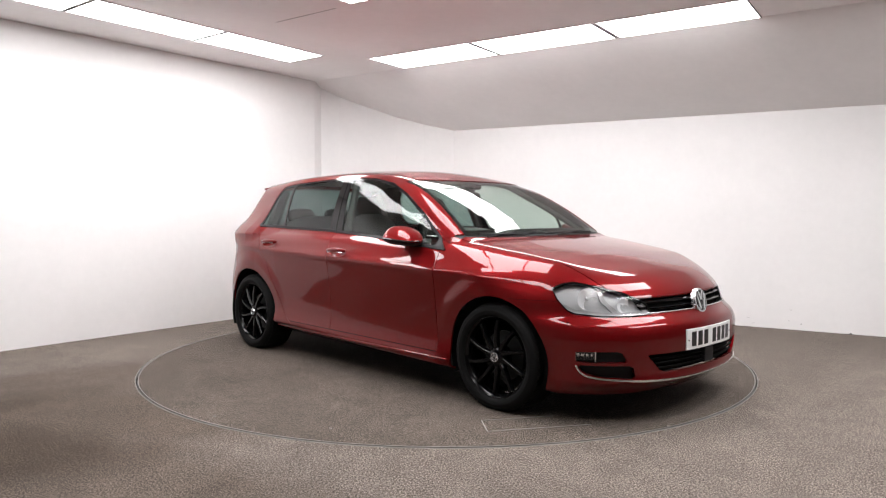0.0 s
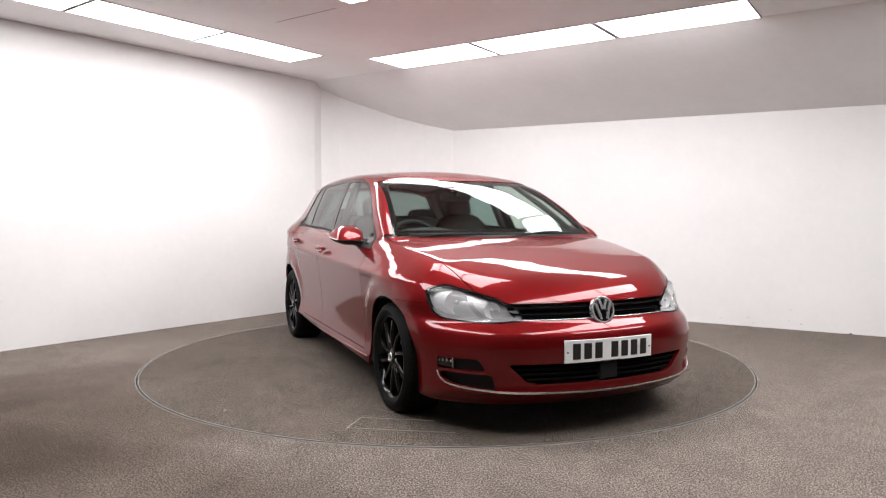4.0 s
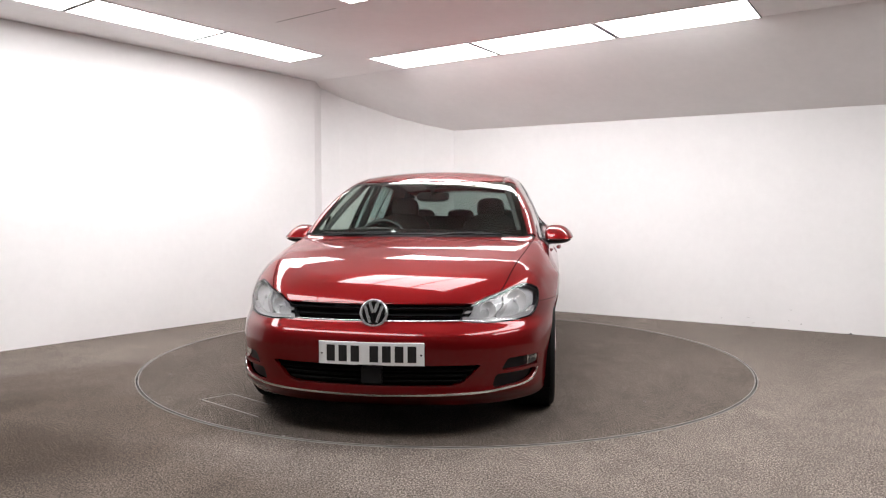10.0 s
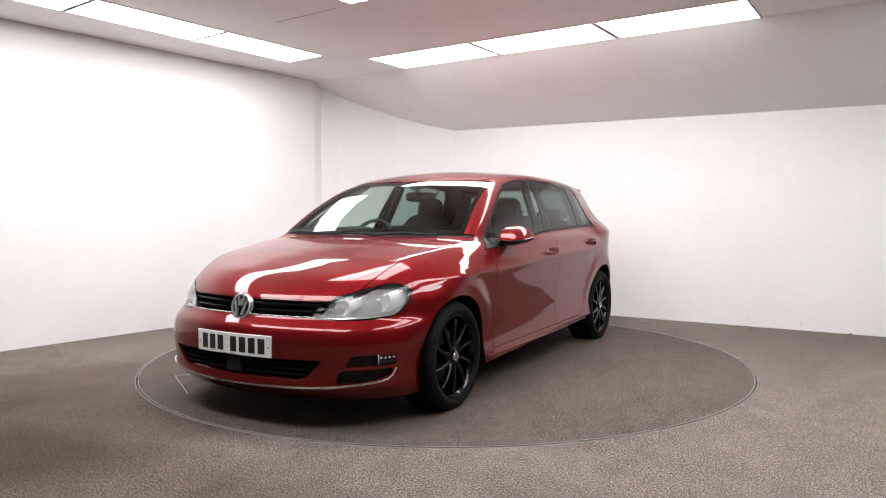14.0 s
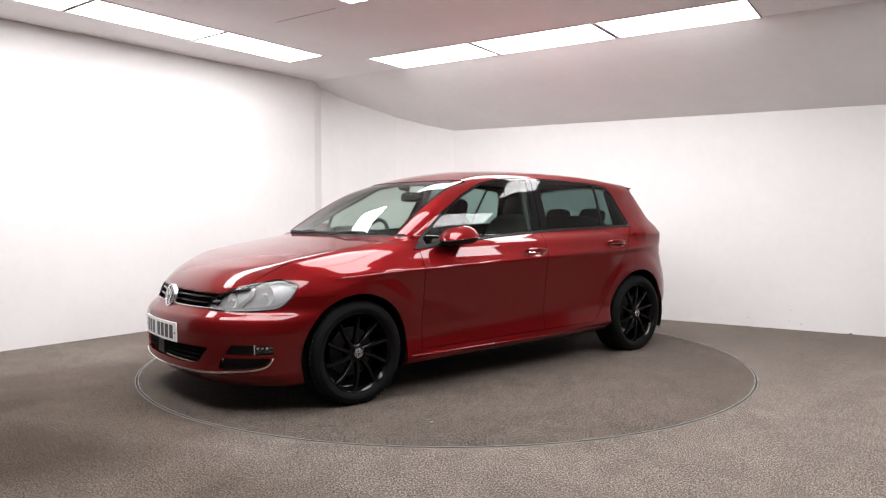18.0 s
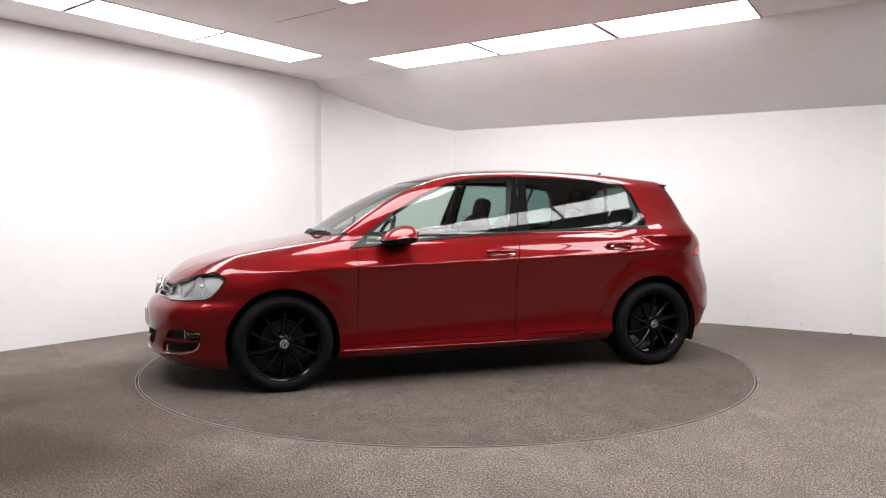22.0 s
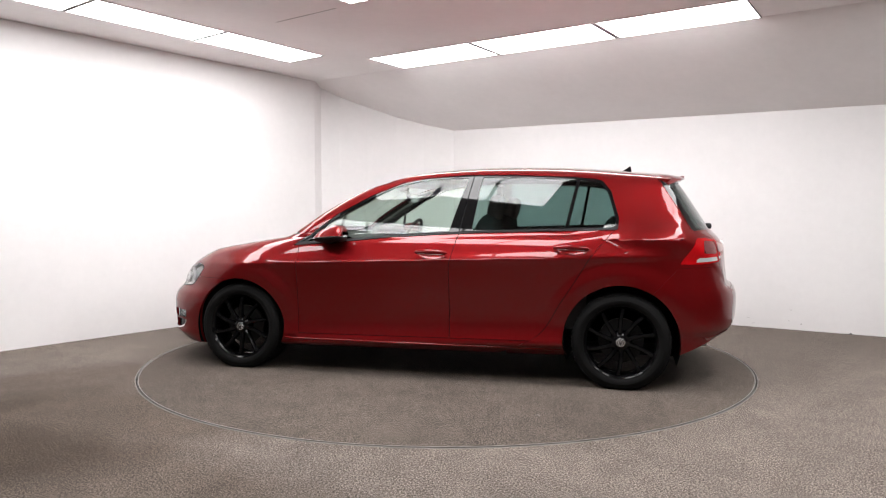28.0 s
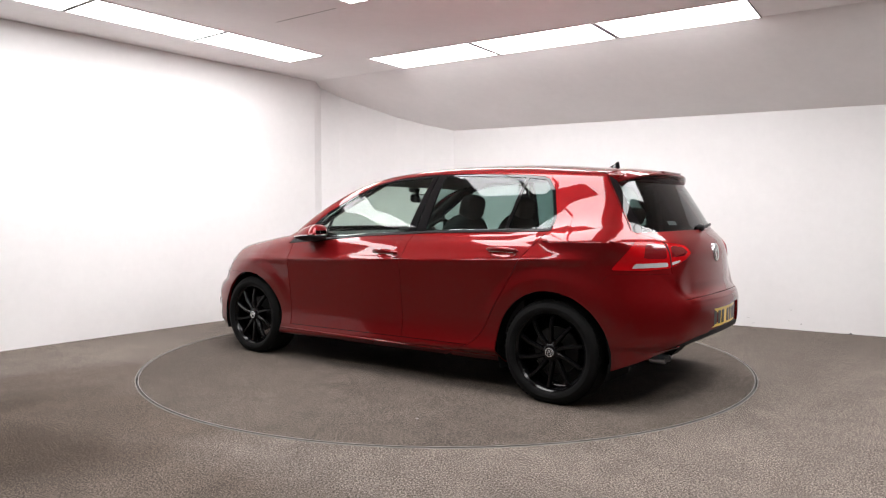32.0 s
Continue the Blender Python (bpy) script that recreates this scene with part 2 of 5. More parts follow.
def build_room():
    wall("wall_west", [LEFT_TURN, LEFT_END], WALL, "plain white painted wall of full height")
    # rounded corner between the two walls, set back a little from the high wall
    bend = [LEFT_END + Vector((0.0, 0.0, 0)), Vector((-1.482, 2.99, 0)), Vector((-1.281, 3.088, 0)), Vector((-0.954, 3.19, 0)), Vector((-0.617, 3.262, 0)),
            Vector((-0.272, 3.285, 0)), RIGHT_END]
    wall("wall_north", bend, WALL, "gently curved white painted back wall")
    wall("wall_east", [RIGHT_END, RIGHT_TURN], WALL, "low white painted wall under the sloping ceiling, scuffed near the floor")
    # unseen walls added to close the room, kept dark for the car's reflections
    wall("wall_west_return", [LEFT_FAR, LEFT_TURN], BACK_WALL, "unseen wall added beside the camera, dark to shape the reflections")
    wall("wall_east_return", [RIGHT_TURN, RIGHT_FAR], BACK_WALL, "unseen wall added beside the camera, dark to shape the reflections")
    wall("wall_south", [RIGHT_FAR, NEAR], BACK_WALL, "unseen wall added behind the camera, dark to shape the reflections")
    wall("wall_south_west", [NEAR, LEFT_FAR], BACK_WALL, "unseen wall added behind the camera, dark to shape the reflections")
    # ceiling: a flat board field and a sloping one
    far = 12.0
    o = V * SLOPE_AT
    flat = [o - U * far, o - U * far - V * 14, o + U * far - V * 14, o + U * far]
    ob = prism("ceiling", [(p.x, p.y) for p in flat], CEIL, CEIL + 0.08, CEILING)
    tagged(ob, "flat off-white plasterboard ceiling", kind="structure")
    slope = [o - U * far, o + U * far, o + U * far + V * 3, o - U * far + V * 3]
    raw = lambda x, y: CEIL - ((V.x * x + V.y * y) - SLOPE_AT) * SLOPE
    ob = prism("ceiling_slope", [(p.x, p.y) for p in slope], raw, lambda x, y: raw(x, y) + 0.08, CEILING)
    tagged(ob, "sloping off-white plasterboard ceiling", kind="structure")
    # board joint in the flat field
    a, b = Vector((-1.364, 0.311, CEIL)), Vector((-0.83, -0.075, CEIL))
    ob = tube("ceiling_joint", [a, b], 0.0022, BLACK, sides=4)
    tagged(ob, "fine dark joint between ceiling boards", kind="structure")
    # floor with a round well for the turntable
    n = 128
    verts, faces = [], []
    for k in range(n):
        a = 2 * pi * k / n
        c, s = cos(a), sin(a)
        verts += [(DISC_R * c + 0.012 * c, DISC_R * s + 0.012 * s, -0.03), (DISC_R * c + 0.012 * c, DISC_R * s + 0.012 * s, 0.0), (14 * c, 14 * s - 1.5, 0.0)]
    for k in range(n):
        i, j = 3 * k, 3 * ((k + 1) % n)
        faces += [(i, j, j + 1, i + 1), (i + 1, j + 1, j + 2, i + 2)]
    ob = mesh_object("floor", verts, faces, FLOOR)
    tagged(ob, "grey-brown speckled carpet floor", kind="structure")
    ob = lathe("floor_well", [(DISC_R + 0.03, -0.03), (0.001, -0.03)], SLOT, axis="z", steps=64)
    tagged(ob, "dark gap under the turntable", kind="structure")
    ob = lathe("floor_ring", [(DISC_R + 0.0115, -0.02), (DISC_R + 0.0115, 0.002), (DISC_R + 0.0145, 0.003), (DISC_R + 0.017, 0.0)], STEEL, axis="z", steps=160)
    tagged(ob, "thin worn steel edging ring in the carpet", kind="structure")


DISC_R = 2.212


def build_turntable():
    base = tagged(new("turntable"), "round carpeted turntable with a thin steel rim and a hatch outline", "turntable")
    bm = bmesh.new()
    n = 160
    top = [bm.verts.new((DISC_R * cos(2 * pi * k / n), DISC_R * sin(2 * pi * k / n), 0.001)) for k in range(n)]
    low = [bm.verts.new((DISC_R * cos(2 * pi * k / n), DISC_R * sin(2 * pi * k / n), -0.028)) for k in range(n)]
    bm.faces.new(top)
    for k in range(n):
        bm.faces.new((low[k], low[(k + 1) % n], top[(k + 1) % n], top[k]))
    part("deck", bm, DISC, base)
    lathe("rim", [(DISC_R - 0.006, 0.001), (DISC_R - 0.005, 0.004), (DISC_R, 0.004), (DISC_R + 0.0005, -0.02)], STEEL, base, "thin steel rim", axis="z", steps=160)
    # hatch outline: thin pale strips
    a, b = Vector((1.545, -1.235, 0)), Vector((1.395, -1.115, 0))
    d = Vector((0.53, 0.85, 0)).normalized()
    for p, q in ((a, a + d * 0.56), (b, b + d * 0.40), (a, b)):
        mid, along = (p + q) / 2, (q - p)
        m = pose(mid.x, mid.y, 0, 0, 0, math.degrees(atan2(along.y, along.x)))
        box("strip", -along.length / 2, along.length / 2, -0.003, 0.003, 0.0, 0.003, HATCH_STRIP, base, "pale hatch edging strip", m)
    for x, y in ((0.95, -1.77), (0.33, -2.09), (2.14, -0.5), (-0.9, 1.5), (1.2, 1.35)):
        bm = bmesh.new()
        bmesh.ops.create_icosphere(bm, subdivisions=1, radius=0.008, matrix=Matrix.Translation((x, y, 0.002)) @ Matrix.Diagonal((1.3, 1, 0.4, 1)))
        part("fluff", bm, HATCH_STRIP, base, "speck of pale fluff")
    return base


HATCH_STRIP = material("pale_strip", (0.22, 0.20, 0.185), 0.6)


def build_lights():
    """Flush light panels in rows along the walls and down the middle, plus an unseen row added as fill."""
    def panel(corner, along, across, length=1.12, width=0.55):
        a, c = Vector(along).normalized(), Vector(across).normalized()
        m = Matrix((( a.x, c.x, 0, corner[0]), (a.y, c.y, 0, corner[1]), (0, 0, 1, CEIL), (0, 0, 0, 1)))
        thing = tagged(new("ceiling_light"), "flush square-edged white light panel in the ceiling, switched on", "ceiling light", "ceiling light panels")
        e = 0.011
        box("diffuser", e, length - e, e, width - e, -0.003, 0.004, PANEL, thing, "glowing white diffuser", m)
        for x0, x1, y0, y1 in ((0, length, 0, e), (0, length, width - e, width), (0, e, e, width - e), (length - e, length, e, width - e)):
            box("frame_bar", x0, x1, y0, y1, -0.006, 0.004, PANEL_FRAME if x1 - x0 > y1 - y0 else PANEL_JOINT, thing, "thin frame bar", m)
    step = 1.135
    u, v = (0.834, -0.552), (0.552, 0.834)
    for k in range(ROWS["right"]):          # along the low wall
        panel((-0.772 + u[0] * 1.18 * k, 1.637 + u[1] * 1.18 * k), u, v, 1.158, 0.585)
    lv = (-0.588, -0.809)
    la = (-0.77, 0.58)
    for k in range(ROWS["left"]):           # along the high wall
        panel((-1.191 + lv[0] * step * k, 1.511 + lv[1] * step * k), lv, la, 1.12, 0.50)
    for k in range(ROWS["middle"]):
        panel((-0.703 + u[0] * 0.575 * k, -0.19 + u[1] * 0.575 * k), (-v[0], -v[1]), u, 1.12, 0.56)
    for k in range(ROWS["front"]):          # facing the high wall, past the turntable
        panel((2.75 + lv[0] * step * k, -0.47 + lv[1] * step * k), lv, (0.809, -0.588), 1.12, 0.58)

    for k in range(ROWS["near"]):           # closing the square on the camera's side
        panel((-2.907 + u[0] * step * k, -1.494 + u[1] * step * k), (-v[0], -v[1]), u, 0.58, 1.12)
    for k in range(ROWS["side"]):           # added unseen fill past the square, towards the low wall's far end, brightening the right
        panel((3.55 + lv[0] * step * k, -1.35 + lv[1] * step * k), lv, (0.809, -0.588), 1.12, 0.58)



ROWS = dict(right=3, left=3, middle=3, front=3, near=3, side=2)


def build_scuffs():
    d = (RIGHT_FAR - RIGHT_END).normalized()
    n = Vector((d.y, -d.x, 0))
    for k, (s, z, w, h) in enumerate(((3.771, 0.187, 0.022, 0.006), (3.392, 0.088, 0.035, 0.004), (3.439, 0.036, 0.03, 0.005), (3.861, 0.059, 0.012, 0.016),
                                      (3.754, 0.083, 0.01, 0.01), (3.145, 0.063, 0.012, 0.008))):
        p = RIGHT_END + d * s + n * 0.001
        m = Matrix(((d.x, -n.x, 0, p.x), (d.y, -n.y, 0, p.y), (0, 0, 1, z), (0, 0, 0, 1))) @ pose(0, 0, 0, 0, 12 * sin(k * 2.3), 0)
        ob = box("scuff", -w / 2, w / 2, -0.001, 0.001, -h / 2, h / 2, SCUFF, None, "", m)
        tagged(ob, "small grey scuff on the white wall", kind="structure")
    p = RIGHT_END + d * 4.271 + n * 0.012
    ob = lathe("dirt_crumb", [(0.0, 0.014), (0.005, 0.013), (0.009, 0.007), (0.011, 0.0)], BLACK, axis="z", steps=16, m=Matrix.Translation(p))
    tagged(ob, "dark crumb of dirt on the carpet by the wall", "dirt")


build_room()
build_lights()
build_scuffs()


# ---- the car: body shape as one smooth field, cut into panels ----
# car space: x forward, y to its left, z up; origin on the floor midway between the axles
AXLE, HUB_Y, HUB_Z, TYRE_R = 1.3185, 0.812, 0.291, 0.307
ARCH_R, ARCH_Z = {1: 0.345, -1: 0.358}, 0.290


def curve(*knots):
    """A smooth curve through (at, value) knots, straight beyond its ends."""
    xs = np.array([k[0] for k in knots], float)
    ys = np.array([k[1] for k in knots], float)
    d = np.diff(ys) / np.diff(xs)
    m = np.concatenate([[d[0]], (d[:-1] + d[1:]) / 2, [d[-1]]])
    flat = np.concatenate([[False], d[:-1] * d[1:] <= 0, [False]])
    m[flat] = 0

    def at(q):
        q = np.asarray(q, float)
        i = np.clip(np.searchsorted(xs, q) - 1, 0, len(xs) - 2)
        h = xs[i + 1] - xs[i]
        t = (q - xs[i]) / h
        c = np.clip(t, 0, 1)
        y = (2 * c**3 - 3 * c**2 + 1) * ys[i] + (c**3 - 2 * c**2 + c) * h * m[i] + (-2 * c**3 + 3 * c**2) * ys[i + 1] + (c**3 - c**2) * h * m[i + 1]
        return y + np.where(t < 0, t * h * m[0], 0) + np.where(t > 1, (t - 1) * h * m[-1], 0)
    return at


def smax(a, b, k):
    h = np.maximum(k - np.abs(a - b), 0) / k
    return np.maximum(a, b) + h * h * k * 0.25


HOOD = curve((0.7, 0.975), (0.95, 0.958), (1.10, 0.940), (1.275, 0.913), (1.49, 0.877), (1.71, 0.829), (1.93, 0.756), (2.05, 0.688), (2.12, 0.632), (2.2, 0.55))
NOSE = curve((0.10, 2.00), (0.17, 2.075), (0.205, 2.122), (0.225, 2.137), (0.26, 2.134), (0.36, 2.144), (0.44, 2.147), (0.49, 2.141), (0.512, 2.131), (0.535, 2.109), (0.555, 2.087),
             (0.575, 2.074), (0.62, 2.066), (0.68, 2.046), (0.8, 1.985))
TAIL_SIDE = curve((0.15, -1.97), (0.24, -2.04), (0.33, -2.058), (0.365, -2.083), (0.48, -2.09), (0.58, -2.075), (0.68, -2.040), (0.80, -2.005), (0.87, -1.990), (0.93, -1.957), (0.98, -1.912), (1.10, -1.834), (1.20, -1.770), (1.29, -1.710), (1.45, -1.59))
TAIL = curve((0.15, -1.95), (0.21, -2.005), (0.30, -2.052), (0.40, -2.075), (0.52, -2.082), (0.58, -2.074), (0.61, -2.052), (0.635, -2.022), (0.70, -2.008),
             (0.80, -1.998), (0.87, -1.990), (0.93, -1.957), (0.98, -1.912), (1.10, -1.834), (1.20, -1.770), (1.29, -1.710), (1.45, -1.59))
SIDE = curve((-0.62, 0.79), (-0.585, 0.835), (-0.565, 0.862), (-0.552, 0.871), (-0.535, 0.870), (-0.50, 0.860), (-0.44, 0.8495), (-0.38, 0.8475), (-0.32, 0.851), (-0.25, 0.8575), (-0.17, 0.867),
             (-0.10, 0.8755), (-0.04, 0.884), (-0.008, 0.890), (0.0, 0.8895), (0.012, 0.8830), (0.04, 0.8650), (0.08, 0.8440), (0.13, 0.8215), (0.18, 0.799), (0.25, 0.760))
TAPER = curve((-2.1, 0.06), (-1.9, 0.034), (-1.7, 0.016), (-1.5, 0.004), (-1.3, 0.0), (0.0, 0.0), (1.25, 0.0), (1.45, 0.007), (1.65, 0.026), (1.85, 0.058), (2.1, 0.11))
def CABIN(x, z):
    """Half width of the cabin: barrelled side glass, flatter rear pillars, drawn in over the windscreen."""
    up = z - 0.93
    flat = np.clip((-1.2 - x) / 0.2, 0, 1)
    y = 0.7823 - (0.30 + 0.10 * flat) * up - (0.35 - 0.32 * flat) * up ** 2
    y = y - 0.022 * np.clip((z - 1.1) / 0.25, 0, 1) * np.clip((x + 0.15) / 0.45, 0, 1)
    y = y + 0.055 * flat * np.clip((1.2 - z) / 0.24, 0, 1.1) ** 2      # the pillar's foot spreads into the shoulder
    return np.where(z > 0.93, y, 0.7823 + 0.055 * flat + 0.9 * up)


CABIN_TAPER = lambda x: np.where(x < -0.3, 0.008, 0.013) * (x + 0.3) ** 4 - 0.016
SCREEN = curve((0.88, 1.165), (0.94, 1.068), (1.03, 0.932), (1.095, 0.832), (1.203, 0.640), (1.297, 0.440), (1.361, 0.262), (1.42, 0.06))
ROOF = curve((-1.85, 1.352), (-1.6, 1.383), (-1.37, 1.404), (-1.15, 1.424), (-0.93, 1.437), (-0.70, 1.4435), (-0.48, 1.445), (-0.26, 1.440), (-0.04, 1.427), (0.2, 1.402), (0.5, 1.36))

hood_edge = curve((0.80, 0.775), (0.95, 0.750), (1.2, 0.724), (1.5, 0.688), (1.7, 0.652), (1.87, 0.600), (1.97, 0.53), (2.03, 0.46), (2.15, 0.34))


def body_field(x, y, z):
    """Below zero inside the closed body."""
    y = np.abs(y)
    zc = 0.783 - 0.0325 * x                      # the long crease
    y2 = y * y
    slope = np.sqrt(1 + (0.60 * y + 4.44 * y2 * y2 * y) ** 2)
    front = (x - (NOSE(z) + 0.015 - (0.33 - 0.05 * np.clip((0.54 - z) / 0.1, 0, 1)) * y2 - 0.70 * y2 * y2 * y2)) / slope
    slope = np.sqrt(1 + (0.48 * y + 5.4 * y2 * y2 * y) ** 2)
    blend = np.clip((y - 0.39) / 0.23, 0, 1)
    blend = blend * blend * (3 - 2 * blend)
    rear = ((TAIL(z) * (1 - blend) + TAIL_SIDE(z) * blend + 0.24 * y2 + 0.60 * y2 * y2 * y2) - x) / slope
    side = SIDE(z - zc) + 0.018
    # smooth flanks ahead of and behind the doors
    soft = np.clip((np.abs(x + 0.05) - 1.05) / 0.5, 0, 1)
    low = 0.866 + 0.044 * np.clip((z - 0.2) / (zc - 0.2), 0, 1)
    side = side + soft * np.where(z < zc, low - side, 0) * np.clip((zc - z) / 0.2, 0, 1)
    side = side - TAPER(x)
    side = side - 0.010 * np.clip((np.abs(x + 0.03) - 0.90) / 0.3, 0, 1) * (1 - np.clip((z - zc + 0.03) / 0.06, 0, 1))
    for ax in (AXLE, -AXLE):
        r = np.hypot(x - ax, z - ARCH_Z)
        reach = np.clip((ARCH_R[1 if ax > 0 else -1] + 0.155 - r) / 0.10, 0, 1)
        side = side + 0.018 * reach * reach * (3 - 2 * reach) * np.clip((z - ARCH_Z - 0.06) / 0.24, 0, 1)
    side = side - 0.025 * np.clip((x - 1.15) / 0.45, 0, 1) * np.clip((z - 0.62) / 0.10, 0, 1)
    flank = y - side
    over = np.maximum(0, y - hood_edge(np.maximum(x, 0.9)) + 0.03)
    top = z - (HOOD(np.maximum(x, 0.86)) - (0.050 + 0.10 * np.clip((x - 1.6) / 0.4, 0, 1)) * y2 - (1.1 + 0.8 * np.clip((x - 1.25) / 0.3, 0, 1)) * over * over + np.where(x < 0.86, 0.012 * (0.86 - x), 0))
    k = 0.05 + 0.09 * np.clip((x - 0.8) / 0.6, 0, 1)
    lower = smax(flank, front, 0.05)
    lower = smax(lower, rear, 0.07)
    lower = smax(lower, top, k)
    lower = smax(lower, 0.172 - z - 0.035 * np.clip((np.abs(x) - 1.45) / 0.25, 0, 1), 0.03)
    glassy = y - (CABIN(x, z) - CABIN_TAPER(x) - 0.050 * np.clip((z - 0.98) / 0.38, 0, 1) * np.clip((-1.2 - x) / 0.4, 0, 1))
    screen = (x - (SCREEN(z) - 0.012 - 0.15 * y2)) * 0.5
    roof = z - (ROOF(x) - 0.013 - 0.11 * y2 - 0.10 * y2 * y2)
    upper = smax(screen, roof, 0.06)
    upper = smax(upper, glassy, 0.058)
    upper = smax(upper, rear, 0.06)
    upper = np.maximum(upper, 0.60 - z)
    fill = 0.022 + 0.11 * np.clip((-1.0 - x) / 0.3, 0, 1) * np.clip((x + 1.84) / 0.2, 0, 1)
    return -smax(-lower, -upper, fill)


class Skin:
    """Points, normals and faces of a piece of the body."""

    def __init__(self, v, n, f):
        self.v, self.n, self.f = v, n, f

    def near(self, keep):
        """The faces with any point where keep is true."""
        return Skin(self.v, self.n, [f for f in self.f if any(keep[i] for i in f)])

    def cut(self, values):
        """What lies where values are over zero, with a clean edge along zero."""
        v, n = list(self.v), list(self.n)
        val = values.tolist()
        made, faces = {}, []
        for f in self.f:
            s = [val[i] > 0 for i in f]
            if all(s):
                faces.append(f)
                continue
            if not any(s):
                continue
            out = []
            for a, b, sa, sb in zip(f, f[1:] + f[:1], s, s[1:] + s[:1]):
                if sa:
                    out.append(a)
                if sa != sb:
                    key = (a, b) if a < b else (b, a)
                    if key not in made:
                        p, q = key
                        t = val[p] / (val[p] - val[q])
                        made[key] = len(v)
                        v.append(v[p] + (v[q] - v[p]) * t)
                        w = n[p] + (n[q] - n[p]) * t
                        n.append(w / np.linalg.norm(w))
                    out.append(made[key])
            out = [i for j, i in enumerate(out) if i != out[j - 1]]
            if len(out) > 2:
                faces.append(tuple(out))
        used = sorted({i for f in faces for i in f})
        at = {i: j for j, i in enumerate(used)}
        if not used:
            return Skin(np.zeros((0, 3)), np.zeros((0, 3)), [])
        return Skin(np.array([v[i] for i in used]), np.array([n[i] for i in used]), [tuple(at[i] for i in f) for f in faces])

    def keep(self, *tests):
        s = self
        for test in tests:
            if len(s.v):
                s = s.cut(test(s.v[:, 0], s.v[:, 1], s.v[:, 2]))
        return s

    def largest(self):
        """The largest connected piece."""
        root = list(range(len(self.v)))

        def find(i):
            while root[i] != i:
                root[i] = root[root[i]]
                i = root[i]
            return i
        for f in self.f:
            for i in f[1:]:
                root[find(i)] = find(f[0])
        count = {}
        for f in self.f:
            k = find(f[0])
            count[k] = count.get(k, 0) + 1
        best = max(count, key=count.get)
        return Skin(self.v, self.n, [f for f in self.f if find(f[0]) == best]).keep(lambda x, y, z: x * 0 + 1)

    def raised(self, d):
        return Skin(self.v + self.n * d, self.n, self.f)

    def mirrored(self):
        flip = np.array([1, -1, 1])
        return Skin(self.v * flip, self.n * flip, [f[::-1] for f in self.f])


def body_skin():
    """The left half of the body, by rays from its spine."""
    s0, s1, zs = -1.42, 1.52, 0.56
    phi = np.radians(np.concatenate([np.linspace(-90, -42, 6), np.linspace(-39, 31, 100), np.linspace(32, 90, 62)]))
    stations = [(s0, -a) for a in np.radians(np.linspace(90, 1.4, 62))] + [(x, 0.0) for x in np.linspace(s0, s1, 236)] + [(s1, a) for a in np.radians(np.linspace(1.4, 90, 62))]
    sx = np.array([s[0] for s in stations])[:, None] + 0 * phi
    sa = np.array([s[1] for s in stations])[:, None]
    dx, dy, dz = np.sin(sa) * np.cos(phi), np.cos(sa) * np.cos(phi), np.sin(phi) + 0 * sa
    lo, hi = np.zeros_like(dx), np.full_like(dx, 1.6)
    for _ in range(34):
        mid = (lo + hi) / 2
        inside = body_field(sx + dx * mid, dy * mid, zs + dz * mid) < 0
        lo, hi = np.where(inside, mid, lo), np.where(inside, hi, mid)
    r = (lo + hi) / 2
    p = np.stack([sx + dx * r, dy * r, zs + dz * r], -1)
    e = 2e-3
    g = np.stack([body_field(p[..., 0] + e * a, p[..., 1] + e * b, p[..., 2] + e * c) - body_field(p[..., 0] - e * a, p[..., 1] - e * b, p[..., 2] - e * c)
                  for a, b, c in ((1, 0, 0), (0, 1, 0), (0, 0, 1))], -1)
    seam = np.abs(p[..., 1]) < 1e-6
    p[..., 1][seam] = 0
    g[..., 1][seam] = 0
    g /= np.linalg.norm(g, axis=-1, keepdims=True)
    rows, cols = dx.shape
    faces = []
    for i in range(rows - 1):
        for j in range(cols - 1):
            a = i * cols + j
            faces.append((a, a + 1, a + cols + 1, a + cols))
    return Skin(p.reshape(-1, 3), g.reshape(-1, 3), faces)


def inside(points, u, w, grow=0.0):
    """A test: signed distance into a polygon of two chosen coordinates."""
    P = np.array(points, float)
    Q = np.roll(P, -1, 0)

    def test(x, y, z):
        c = dict(x=x, y=y, z=z, s=y - x, r=y + x)
        a, b = c[u], c[w]
        best = np.full(a.shape, 1e9)
        odd = np.zeros(a.shape, bool)
        for (x0, y0), (x1, y1) in zip(P, Q):
            ex, ey = x1 - x0, y1 - y0
            t = np.clip(((a - x0) * ex + (b - y0) * ey) / (ex * ex + ey * ey), 0, 1)
            best = np.minimum(best, np.hypot(a - x0 - t * ex, b - y0 - t * ey))
            odd ^= ((y0 > b) != (y1 > b)) & (a < (x1 - x0) * (b - y0) / (y1 - y0 + 1e-12) + x0)
        return np.where(odd, best, -best) + grow
    return test


def outside(test, gap=0.0):
    return lambda x, y, z: -test(x, y, z) - gap


def both(*tests):
    return lambda x, y, z: np.minimum.reduce([t(x, y, z) for t in tests])


def either(*tests):
    return lambda x, y, z: np.maximum.reduce([t(x, y, z) for t in tests])


def above(f, scale=1.0):
    return lambda x, y, z: f(x, y, z) * scale


